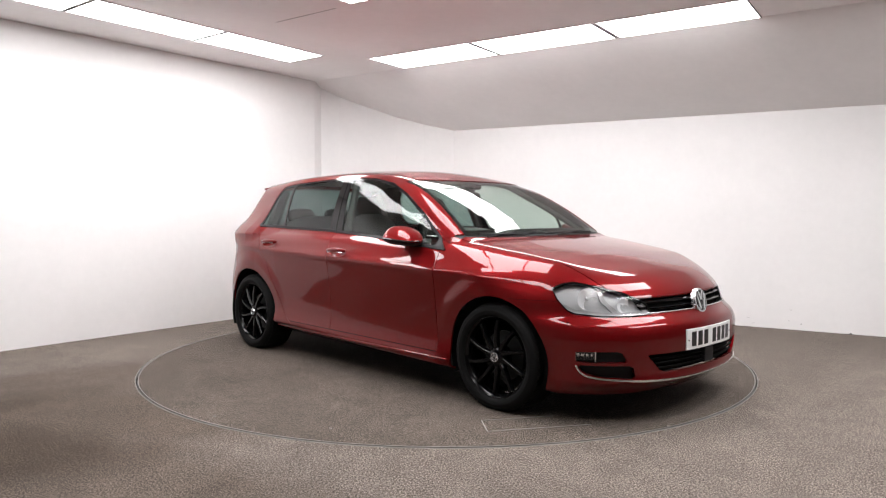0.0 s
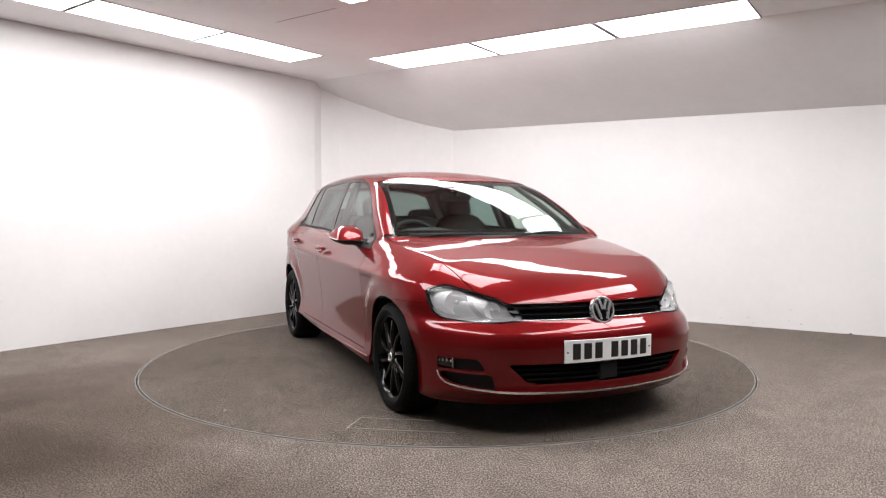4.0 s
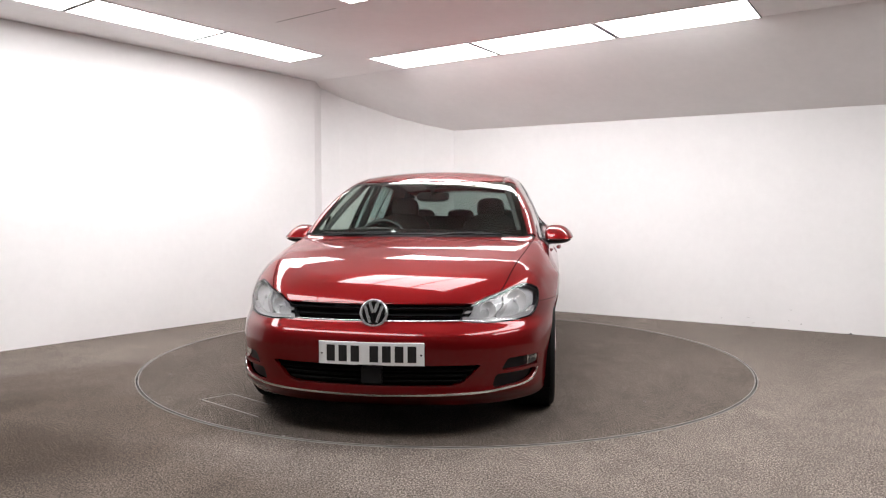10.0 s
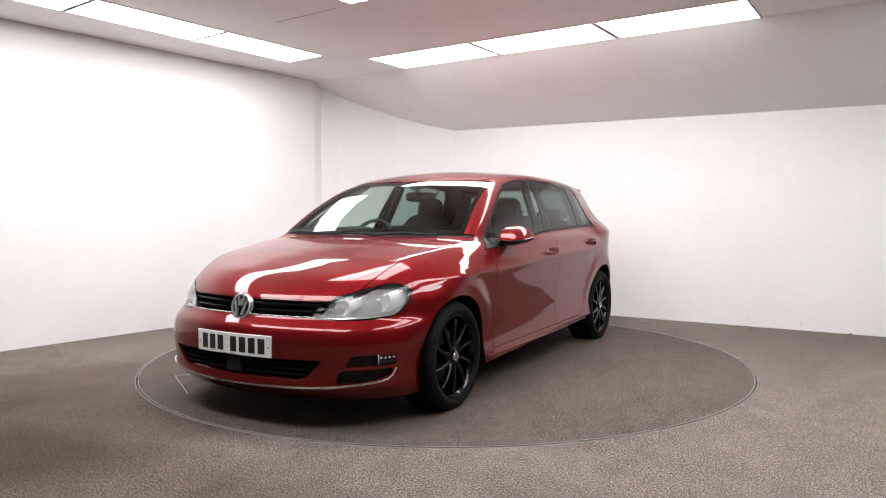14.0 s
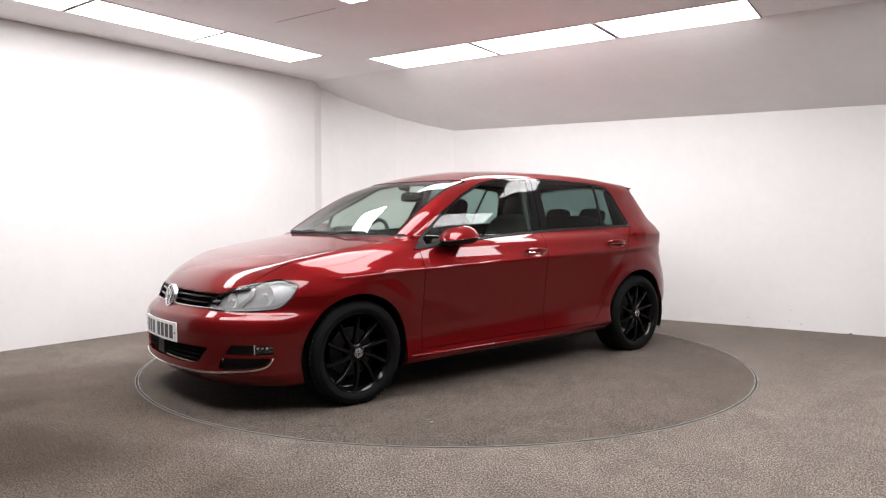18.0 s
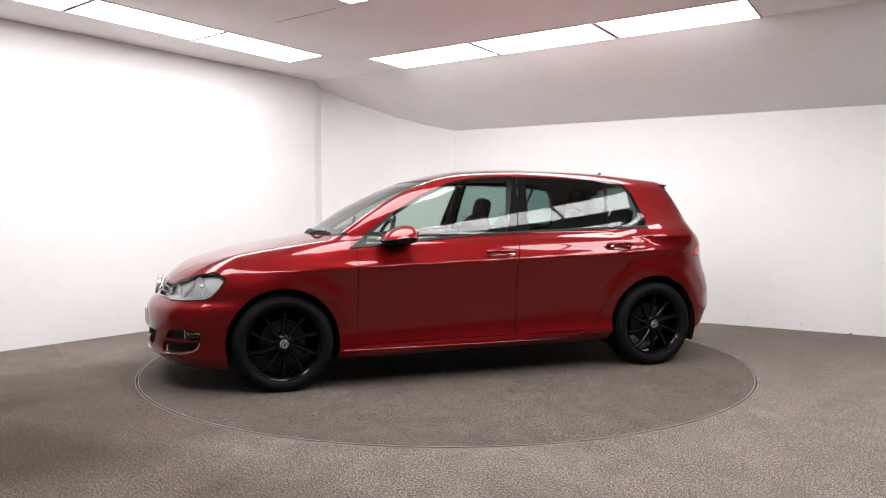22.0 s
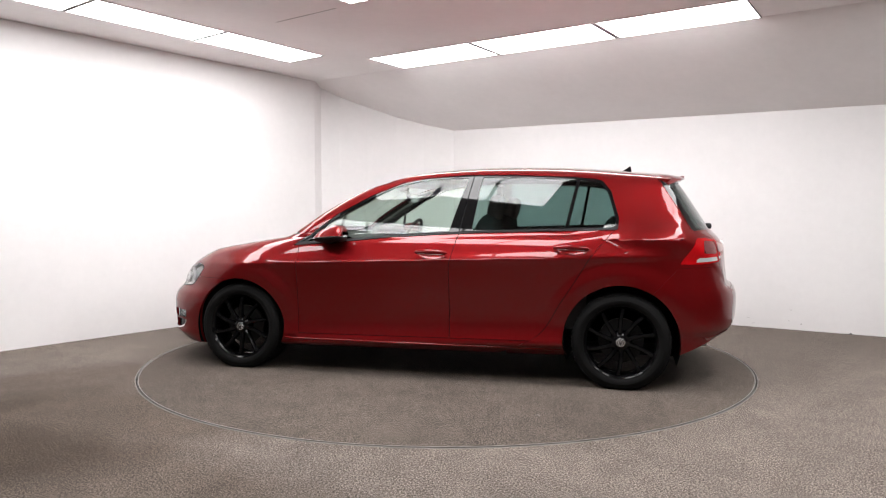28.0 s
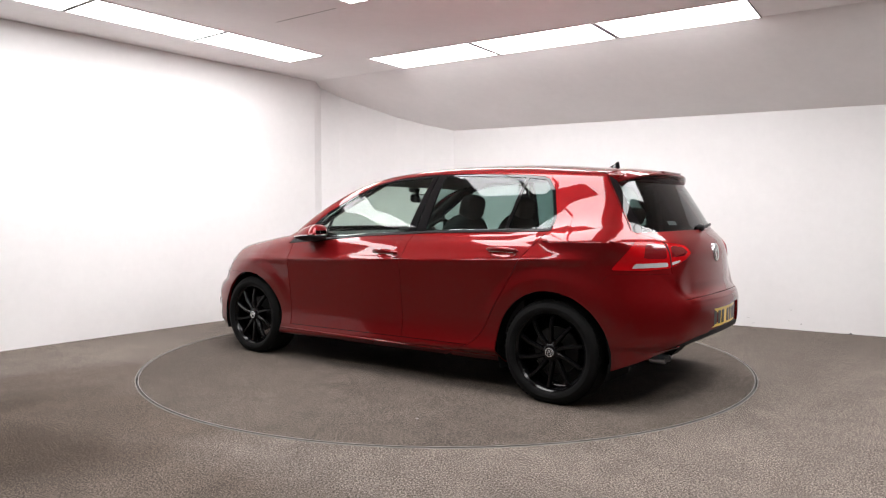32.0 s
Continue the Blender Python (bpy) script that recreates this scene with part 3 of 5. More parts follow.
def skin_part(name, skins, mat, parent, label="", skirt=0.012):
    """One mesh from pieces of skin, its free edges turned inwards."""
    vs, ns, fs = [], [], []
    for s in skins:
        if not len(s.f):
            continue
        base = len(vs)
        vs += list(s.v)
        ns += list(s.n)
        fs += [tuple(base + i for i in f) for f in s.f]
        if skirt:
            count = {}
            for f in s.f:
                for a, b in zip(f, f[1:] + f[:1]):
                    key = (a, b) if a < b else (b, a)
                    count[key] = None if key in count else (a, b)
            for pair in count.values():
                if pair is None:
                    continue
                a, b = pair
                if abs(s.v[a][1]) < 1e-5 and abs(s.v[b][1]) < 1e-5:
                    continue
                k = len(vs)
                along = s.v[b] - s.v[a]
                out = np.cross(along, s.n[a])
                size = np.linalg.norm(out)
                if size < 1e-9:
                    continue
                out = out / size
                vs += [s.v[a], s.v[b], s.v[b] - s.n[b] * skirt, s.v[a] - s.n[a] * skirt]
                ns += [out] * 4
                fs.append((k + 1, k, k + 3, k + 2))
    me = bpy.data.meshes.new(name)
    me.from_pydata([tuple(v) for v in vs], [], fs)
    me.polygons.foreach_set("use_smooth", [True] * len(me.polygons))
    me.normals_split_custom_set_from_vertices([tuple(n) for n in ns])
    me.materials.append(mat)
    ob = new(name, me)
    ob.parent = parent
    if label:
        tagged(ob, label)
    return ob


# outlines in side view
DLO = [(0.905, 0.872), (0.62, 0.893), (0.184, 0.934), (-0.386, 0.965), (-1.16, 0.986), (-1.292, 0.990), (-1.298, 1.06), (-1.246, 1.235), (-1.19, 1.305), (-1.15, 1.318), (-1.0, 1.333),
       (-0.6, 1.352), (-0.29, 1.355), (-0.014, 1.339), (0.18, 1.303), (0.376, 1.222), (0.607, 1.095)]
HEADLIGHT = [(-1.615, 0.562), (-1.43, 0.553), (-1.21, 0.555), (-1.02, 0.566), (-0.96, 0.585), (-0.895, 0.640), (-0.862, 0.697), (-0.92, 0.715), (-0.99, 0.728), (-1.04, 0.728), (-1.18, 0.710), (-1.40, 0.671), (-1.565, 0.620)]
TAILLIGHT = [(-0.846, 0.779), (-0.953, 0.867), (-1.04, 0.938), (-1.19, 0.936), (-1.465, 0.918), (-1.538, 0.904), (-1.598, 0.866), (-1.513, 0.828), (-1.343, 0.786), (-1.1, 0.775)]
GAP = 0.0022
d_lo = inside(DLO, "x", "z")
hood_in = lambda x, y, z: (hood_edge(x) - y) * 0.9
behind_lead = lambda x, y, z: z - (0.652 - 0.02 * y * y)
split_line = lambda x, y, z: x - np.where(z < 0.96, -0.223 - 0.075 * np.clip((z - 0.75) / 0.21, 0, 1) * 0.6, -0.268 - 0.18 * (z - 0.969))
door_low = lambda x, y, z: z - (0.272 - 0.01 * x)
door_front = lambda x, y, z: 0.862 - x + 0.0 * z
rear_edge_x = curve((0.256, -0.70), (0.293, -0.775), (0.331, -0.822), (0.522, -0.944), (0.70, -1.058), (0.822, -1.134), (0.96, -1.249), (1.02, -1.30), (1.3, -1.32))
rear_edge = lambda x, y, z: (x - rear_edge_x(z)) * 0.85
arch = lambda ax: (lambda x, y, z: np.hypot(x - ax, np.maximum(z, ARCH_Z - 0.30) - ARCH_Z) - ARCH_R[1 if ax > 0 else -1])
arches = both(arch(AXLE), arch(-AXLE))
sill_top = outside(door_low)
bumper_seam = lambda x, y, z: np.minimum(0.630 - z, (x - 1.43) * 2)
screen_side = lambda x, y, z: (0.585 + (1.33 - z) * 0.340) - y
screen_top = lambda x, y, z: (x - (0.345 - 0.18 * y * y)) * 0.6
screen_low = lambda x, y, z: z - (0.968 - 0.02 * y * y)
screen = both(screen_side, screen_top, screen_low, lambda x, y, z: 1.12 - x)
tail_in = inside(TAILLIGHT, "r", "z")
head_in = inside(HEADLIGHT, "s", "z")
rear_seam_y = curve((0.60, 0.50), (0.615, 0.527), (0.68, 0.562), (0.77, 0.567), (0.85, 0.562), (0.93, 0.560), (0.96, 0.62), (0.985, 0.680), (1.15, 0.657), (1.31, 0.592), (1.45, 0.55))
screen_edge = curve((0.90, -1.79), (0.997, -1.737), (1.15, -1.647), (1.307, -1.548), (1.4, -1.49))
hatch = both(lambda x, y, z: -1.5 - x, lambda x, y, z: np.where(z < 0.985, rear_seam_y(z) - y, screen_edge(z) - x + 0.006), lambda x, y, z: z - (0.619 - 0.04 * y * y), lambda x, y, z: -1.52 - x + (1.45 - z) * 0.2)
rear_glass = both(lambda x, y, z: -1.5 - x, lambda x, y, z: screen_edge(z) - x, lambda x, y, z: z - (0.993 - 0.02 * y * y), lambda x, y, z: 1.318 - z)
roof_edge = curve((-1.75, 0.555), (-1.2, 0.535), (-0.4, 0.53), (0.2, 0.515), (0.5, 0.52))
roof_in = both(lambda x, y, z: roof_edge(x) - y, lambda x, y, z: z - 1.25, lambda x, y, z: x + 1.545, outside(screen_top))
rear_seam = lambda x, y, z: np.where(x < -1.2, np.where(y > 0.52, 0.755 - 1.05 * np.clip(x + 1.66, 0, 0.3), 0.619 - 0.04 * y * y) - z, -1.0)


HANDLES = ((-0.105, 0.828, 0.899), (-1.012, 0.866, 0.883))
CUP_A, CUP_B = 0.088, 0.027
CUPS = [(lambda x, y, z, hx=h[0], hz=h[1]: (1 - np.hypot((x - hx + 0.008) / CUP_A, (z - hz + 0.010) / CUP_B)) * CUP_B) for h in HANDLES]


def mirror_pair(s):
    return [s, s.mirrored()]


HALF = body_skin()


def build_body(car):
    half = HALF
    v = half.v
    front_part = half.near(v[:, 0] > 0.6)
    rear_part = half.near(v[:, 0] < -0.6)
    mid_part = half.near((v[:, 0] > -1.5) & (v[:, 0] < 1.15) & (v[:, 1] > 0.4))
    upper = half.near(v[:, 2] > 0.85)
    not_low = lambda x, y, z: z - np.where(x < -1.4, np.maximum(0.155, 0.272 + 0.42 * (-1.80 - x)), np.where(x > 1.4, 0.146, 0.174))

    def red(name, skin, label="", sides=0):
        if sides == 0:
            skin_part(name, mirror_pair(skin), PAINT, car, label)
        else:
            skin_part(name, [skin], PAINT, car, label)
            skin_part(name, [skin.mirrored()], PAINT, car, label)

    # bonnet, wings, doors, quarters, sills, roof, hatch, bumpers
    red("bonnet", front_part.keep(above(lambda x, y, z: hood_in(x, y, z) - GAP), lambda x, y, z: behind_lead(x, y, z), outside(head_in, GAP), lambda x, y, z: x - (1.075 - 0.22 * y * y)),
        "glossy dark red metallic bonnet")
    wing = front_part.keep(lambda x, y, z: y - 0.3, lambda x, y, z: -hood_in(x, y, z) - GAP, outside(head_in, GAP), arch(AXLE), lambda x, y, z: -bumper_seam(x, y, z) - GAP,
                           lambda x, y, z: np.where(z < 0.885, x - 0.862 - GAP, x - 0.862 + (z - 0.885) * 1.2), outside(d_lo, 0.004), not_low,
                           lambda x, y, z: np.maximum(0.962 - z, x - 0.98))
    red("front_wing", wing, sides=1)
    door = [outside(d_lo, 0.003), lambda x, y, z: door_low(x, y, z) - GAP, lambda x, y, z: d_top(x, y, z)]
    front_door = mid_part.keep(lambda x, y, z: door_front(x, y, z) - GAP, lambda x, y, z: split_line(x, y, z) - GAP, *door)
    front_door = front_door.keep(*[outside(t) for t in CUPS])
    red("front_door", front_door, sides=1)
    rear_door = mid_part.keep(lambda x, y, z: -split_line(x, y, z) - GAP, lambda x, y, z: rear_edge(x, y, z) - GAP, arch(-AXLE), *door)
    rear_door = rear_door.keep(*[outside(t) for t in CUPS])
    red("rear_door", rear_door, sides=1)
    sill = mid_part.keep(lambda x, y, z: sill_top(x, y, z) - GAP, arches, not_low, lambda x, y, z: y - 0.5, lambda x, y, z: rear_edge(x, y, z) - GAP)
    red("sill", sill, "red side sill", sides=1)
    for s in (1, -1):
        edge = []
        for k in range(60):
            x = 0.955 - 1.90 * k / 59
            lo, hi = 0.5, 1.1
            for _ in range(24):
                mid = (lo + hi) / 2
                lo, hi = (mid, hi) if body_field(np.array([x]), np.array([mid]), np.array([0.228]))[0] < 0 else (lo, mid)
            edge.append((x, s * (lo - 0.001), 0.228))
        tube("sill_edge", edge, 0.0075, PAINT, car, "rounded red lip along the sill", 10)
    # the pillar, roof rail and quarter panel are one pressing
    frame = upper.keep(lambda x, y, z: np.minimum(z - 0.88, 0.98 - x), outside(d_lo, 0.002), outside(roof_in, 0.006), outside(screen, 0.004), lambda x, y, z: y - 0.25,
                       lambda x, y, z: np.maximum(either(lambda a, b, c: c - 1.0, lambda a, b, c: -1.0 * rear_edge(a, b, c) - GAP)(x, y, z), pillar_foot(x, y, z)),
                       outside(hatch, GAP), outside(tail_in, GAP), lambda x, y, z: np.maximum(y - 0.635, 0.72 - x), lambda x, y, z: np.where(x > 0.3, outside(hood_zone)(x, y, z), 1.0))
    quarter = rear_part.keep(lambda x, y, z: -rear_edge(x, y, z) - GAP, lambda x, y, z: 0.88 - z, arch(-AXLE), lambda x, y, z: -rear_seam(x, y, z) - 0.0006, outside(tail_in, GAP),
                             outside(hatch, GAP), not_low, lambda x, y, z: y - 0.4)
    for side in (lambda s: s, lambda s: s.mirrored()):
        skin_part("side_frame", [side(frame), side(quarter)], PAINT, car, "red pillar, roof rail and rear quarter in one pressing", skirt=0.008)
    red("roof", upper.keep(lambda x, y, z: roof_in(x, y, z) - 0.003), "dark red roof panel")
    red("tailgate", rear_part.keep(lambda x, y, z: hatch(x, y, z) - GAP, outside(rear_glass), outside(tail_in, GAP), lambda x, y, z: 1.33 - z), "red tailgate")
    rear_plate = inside([(-0.31, 0.405), (0.31, 0.405), (0.285, 0.545), (-0.285, 0.545)], "y", "z")
    red("rear_bumper", rear_part.keep(lambda x, y, z: -1.2 - x, lambda x, y, z: rear_seam(x, y, z) - 0.0006, arch(-AXLE), lambda x, y, z: z - low_trim(x, y, z), not_low, outside(rear_plate), outside(tail_in, GAP)),
        "red rear bumper")
    black = rear_part.keep(lambda x, y, z: -1.6 - x, lambda x, y, z: low_trim(x, y, z) - z - 0.002, arch(-AXLE), not_low)
    skin_part("rear_valance", mirror_pair(black.raised(-0.006)), BLACK, car, "black plastic rear valance")
    skin_part("plate_recess", mirror_pair(rear_part.keep(lambda x, y, z: -1.9 - x, rear_plate).raised(-0.012)), PAINT, car, "red number plate recess", skirt=0)
    grille = inside([(-0.6, 0.563), (0.44, 0.563), (0.475, 0.60), (0.485, 0.644), (-0.6, 0.648)], "y", "z")
    intake = inside([(-0.6, 0.260), (0.385, 0.260), (0.44, 0.276), (0.527, 0.362), (-0.6, 0.362)], "y", "z")
    fog = inside(FOG, "s", "z")
    duct = inside(DUCT, "s", "z")
    holes = [outside(grille), outside(intake), outside(fog), outside(duct)]
    front_bumper = front_part.keep(lambda x, y, z: x - 1.2, lambda x, y, z: bumper_seam(x, y, z), arch(AXLE), outside(head_in, GAP), not_low,
                                   lambda x, y, z: np.where(x > 1.9, 0.655 - z, 1.0), *holes)
    nose = front_part.keep(lambda x, y, z: x - 1.85, lambda x, y, z: -bumper_seam(x, y, z), outside(head_in, GAP), lambda x, y, z: -behind_lead(x, y, z) - GAP, *holes)
    skin_part("front_bumper", mirror_pair(front_bumper) + mirror_pair(nose), PAINT, car, "red front bumper", skirt=0.02)
    for nm, t, depth, label in (("grille", grille, 0.03, "black front grille"), ("lower_grille", intake, 0.035, "black lower grille")):
        skin_part(nm, mirror_pair(front_part.keep(lambda x, y, z: x - 1.7, t).raised(-depth)), UNDER, car, label, skirt=0)
    for nm, t, depth, label in (("fog_recess", fog, 0.02, "black fog lamp recess"), ("side_duct", duct, 0.03, "black side duct")):
        s = front_part.keep(lambda x, y, z: x - 1.4, t).raised(-depth)
        skin_part(nm, [s], BLACK, car, label, skirt=0)
        skin_part(nm, [s.mirrored()], BLACK, car, label, skirt=0)
    # slats follow the nose
    def nose_line(z, wide, deep, n=37):
        pts = []
        for k in range(n):
            y = wide * (2 * k / (n - 1) - 1)
            lo, hi = 1.5, 2.4
            for _ in range(30):
                mid = (lo + hi) / 2
                lo, hi = (mid, hi) if body_field(np.array([mid]), np.array([y]), np.array([z]))[0] < 0 else (lo, mid)
            pts.append((lo - deep, y, z))
        return pts
    for z, wide in ((0.590, 0.455), (0.622, 0.468)):
        tube("grille_slat", nose_line(z, wide, 0.014), 0.0075, GLOSS_BLACK, car, "", 8)
    tube("chrome_strip", nose_line(0.566, 0.455, 0.0), 0.0036, BADGE, car, "chrome strip under the grille", 10)
    for z, wide in ((0.283, 0.43), (0.309, 0.455), (0.335, 0.485)):
        tube("grille_slat", nose_line(z, wide, 0.018), 0.0065, UNDER, car, "", 8)
    box("sensor_panel", 2.118, 2.150, -0.052, 0.052, 0.270, 0.352, BLACK, car, "square black sensor panel in the lower grille", bevel=0.004)
    # chrome line round the foot of the bumper and up beside the ducts
    rise = lambda x, y, z: np.where((y - x > -1.43) & (z > 0.2), duct(x, y, z) + 0.0095, z - chrome_z(y - x))
    line = front_part.keep(lambda x, y, z: x - 1.4, lambda x, y, z: np.where(y - x > -1.40, 0.311, 0.25) - z, lambda x, y, z: rise(x, y, z) + 0.005, lambda x, y, z: 0.005 - rise(x, y, z)).raised(0.004)
    skin_part("chrome_line", mirror_pair(line), CHROME, car, "thin chrome line along the bumper's foot", skirt=0.006)
    # glass
    glass_cut = lambda poly, extra=(): mid_part.keep(inside(poly, "x", "z"), d_lo, *extra)
    fd = [(0.80, 0.899), (0.62, 0.913), (0.18, 0.949), (-0.198, 0.974), (-0.300, 1.338), (-0.01, 1.325), (0.185, 1.288), (0.38, 1.205), (0.615, 1.068), (0.79, 0.937)]
    rd = [(-0.352, 0.981), (-0.962, 0.999), (-1.028, 1.318), (-0.6, 1.338), (-0.397, 1.342)]
    qd = [(-0.985, 1.000), (-1.272, 1.004), (-1.279, 1.06), (-1.228, 1.23), (-1.175, 1.297), (-1.05, 1.315)]
    for nm, poly, mat, label in (("front_window", fd, GLASS, "green-tinted front door window"), ("rear_window", rd, DARK_GLASS, "dark-tinted rear door window"), ("quarter_window", qd, DARK_GLASS, "dark-tinted quarter window")):
        s = glass_cut(poly).raised(-0.005)
        for q in (s, s.mirrored()):
            skin_part(nm, [q], mat, car, label, skirt=0)
    holes = [outside(inside(p, "x", "z")) for p in (fd, rd, qd)]
    for piece in (lambda x, y, z: split_line(x, y, z) - 0.003, lambda x, y, z: -split_line(x, y, z) - 0.003):
        trim = mid_part.keep(d_lo, piece, lambda x, y, z: 0.60 - x, *holes).raised(-0.002)
        for q in (trim, trim.mirrored()):
            skin_part("window_trim", [q], GLOSS_BLACK, car, "gloss black pillar cover and window trim", skirt=0.006)
    corner = mid_part.keep(d_lo, lambda x, y, z: x - 0.602, *holes).raised(-0.002)
    for q in (corner, corner.mirrored()):
        skin_part("mirror_corner", [q], BLACK, car, "matt black corner piece ahead of the window", skirt=0.006)
    for s in (1, -1):
        tube("window_post", [(0.625, s * 0.752, 0.905), (0.60, s * 0.728, 0.98), (0.575, s * 0.695, 1.075)], 0.011, BLACK, car, "thin black post behind the front corner glass", 8)
    belt = mid_part.keep(d_lo, lambda x, y, z: 0.014 - d_lo(x, y, z), lambda x, y, z: 1.02 - z).raised(0.003)
    for q in (belt, belt.mirrored()):
        skin_part("belt_strip", [q], BLACK, car, "black waist strip", skirt=0.004)
    ws_inner = lambda x, y, z: screen(x, y, z) - 0.03
    skin_part("windscreen", mirror_pair(upper.keep(screen).raised(-0.003)), GLASS, car, "green-tinted windscreen", skirt=0)
    skin_part("screen_band", mirror_pair(upper.keep(screen, outside(ws_inner)).raised(-0.006)), GLOSS_BLACK, car, "black printed band round the windscreen", skirt=0)
    cowl = front_part.keep(lambda x, y, z: (1.07 - 0.22 * y * y) - x, outside(screen), lambda x, y, z: hood_edge(x) + 0.0 - y, lambda x, y, z: 0.985 - z, lambda x, y, z: x - 0.86).largest().raised(-0.008)
    for q in (cowl, cowl.mirrored()):
        skin_part("cowl", [q], BLACK, car, "black plastic cowl under the windscreen", skirt=0)
    blade = lambda x, y, z: x - screen_edge(z) + 0.035
    skin_part("rear_screen", mirror_pair(rear_part.keep(rear_glass, outside(blade)).raised(-0.003)), REAR_GLASS, car, "dark privacy glass in the tailgate", skirt=0.004)
    s = rear_part.keep(rear_glass, blade).raised(-0.001)
    for q in (s, s.mirrored()):
        skin_part("screen_blade", [q], GLOSS_BLACK, car, "gloss black blade beside the rear screen", skirt=0.004)
    gutter = upper.keep(lambda x, y, z: 0.007 + y - roof_edge(x), lambda x, y, z: 0.007 - y + roof_edge(x), lambda x, y, z: z - 1.30, lambda x, y, z: x + 1.54, lambda x, y, z: 0.33 - x).raised(-0.003)
    for q in (gutter, gutter.mirrored()):
        skin_part("roof_strip", [q], BLACK, car, "black roof joint strip", skirt=0)
    # dark shell behind the gaps
    openings = [outside(d_lo), outside(screen), outside(rear_glass), outside(head_in), outside(tail_in), arches, not_low] + [outside(t) for t in CUPS] + [lambda x, y, z, t=t: np.where(x > 1.4, outside(t)(x, y, z), 1.0) for t in (grille, intake, fog, duct)]
    shell = half.keep(*openings).raised(-0.014)
    skin_part("body_shell", mirror_pair(shell), UNDER, car, "dark inner body shell", skirt=0)
    # lamps
    lamps = front_part.keep(lambda x, y, z: y - 0.2, lambda x, y, z: x - 1.4, head_in)
    tails = rear_part.keep(lambda x, y, z: y - 0.2, lambda x, y, z: -1.4 - x, tail_in)
    for flip in (False, True):
        q = (lambda s: s.mirrored()) if flip else (lambda s: s)
        lens = skin_part("headlight", [q(lamps)], LENS, car, "clear-lensed headlight with two round reflectors", skirt=0)
        sy = -1 if flip else 1
        back = lamps.raised(-0.036)
        bowls = []
        for by, bz, r, turn in ((0.690, 0.650, 0.058, 30), (0.548, 0.620, 0.040, 14)):
            k = int(np.argmin((lamps.v[:, 1] - by) ** 2 + (lamps.v[:, 2] - bz) ** 2))
            centre = lamps.v[k] - lamps.n[k] * 0.024
            bowls.append((centre, r, turn))
        skin_part("housing", [q(back)], LAMP_GREY, lens, "silver-grey lamp housing", skirt=-0.034)
        rim = lamps.keep(lambda x, y, z: 0.005 - head_in(x, y, z))
        skin_part("bezel", [q(rim.raised(0.001))], GLOSS_BLACK, lens, "black seal", skirt=0.012)
        low = lamps.keep(lambda x, y, z: head_in(x, y, z) - 0.007, lambda x, y, z: 0.024 - head_in(x, y, z), lambda x, y, z: 0.615 - z).raised(-0.012)
        skin_part("light_strip", [q(low)], CLEAR_LAMP, lens, "silver strip along the lamp's foot", skirt=0.02)
        ridge = lamps.keep(inside([(-1.355, 0.578), (-1.30, 0.578), (-1.215, 0.640), (-1.20, 0.690), (-1.235, 0.690), (-1.255, 0.640)], "s", "z")).raised(-0.020)
        skin_part("ridge", [q(ridge)], CLEAR_LAMP, lens, "silver ridge between the bowls", skirt=0.02)
        for centre, r, turn in bowls:
            m = Matrix.Translation((centre[0], sy * centre[1], centre[2])) @ pose(0, 0, 0, 0, 0, -90 + sy * turn)
            lathe("reflector", [(r * 1.02, 0.001), (r * 0.85, -0.004), (r * 0.6, -0.008), (r * 0.35, -0.011), (0.001, -0.012)], BOWL, lens, "bright silver bowl", 28, m=m)
            lathe("bulb_cap", [(r * 0.18, -0.014), (r * 0.18, -0.004), (r * 0.12, 0.0), (0.001, 0.001)], BOWL, lens, "", 20, m=m)
        tail = skin_part("tail_light", [q(tails.raised(0.002))], RED_LENS, car, "glossy red rear lamp with a clear lower strip", skirt=0.015)
        bar = tails.keep(inside([(-1.005, 0.788), (-1.03, 0.814), (-1.312, 0.818), (-1.318, 0.794)], "r", "z")).raised(0.004)
        skin_part("reversing_lamp", [q(bar)], CLEAR_LAMP, tail, "clear reversing lamp strip", skirt=0.003)
        dark = tails.keep(inside([(-1.10, 0.842), (-1.128, 0.920), (-1.312, 0.914), (-1.310, 0.838)], "r", "z")).raised(0.004)
        skin_part("inner_lamp", [q(dark)], DARK_RED_LENS, tail, "smoked inner lamp", skirt=0.003)
        dark = tails.keep(inside([(-1.36, 0.846), (-1.37, 0.908), (-1.50, 0.897), (-1.545, 0.870), (-1.50, 0.85)], "r", "z")).raised(0.004)
        skin_part("inner_lamp", [q(dark)], DARK_RED_LENS, tail, "smoked inner lamp", skirt=0.003)
        bar = tails.keep(inside([(-1.352, 0.800), (-1.355, 0.818), (-1.49, 0.832), (-1.44, 0.815)], "r", "z")).raised(0.004)
        skin_part("fog_strip", [q(bar)], CLEAR_LAMP, tail, "clear strip", skirt=0.003)
        glint = rear_part.keep(lambda x, y, z: y - 0.3, inside([(-0.99, 0.338), (-1.13, 0.318), (-1.40, 0.360), (-1.39, 0.350), (-1.13, 0.302)], "r", "z")).raised(0.003)
        skin_part("rear_reflector", [q(glint)], DARK_RED_LENS, car, "dark red reflector strip", skirt=0.004)
        seam = tails.keep(lambda x, y, z: 0.003 + y - rear_seam_y(z), lambda x, y, z: 0.003 - y + rear_seam_y(z)).raised(0.005)
        skin_part("lamp_joint", [q(seam)], BLACK, tail, "", skirt=0.002)


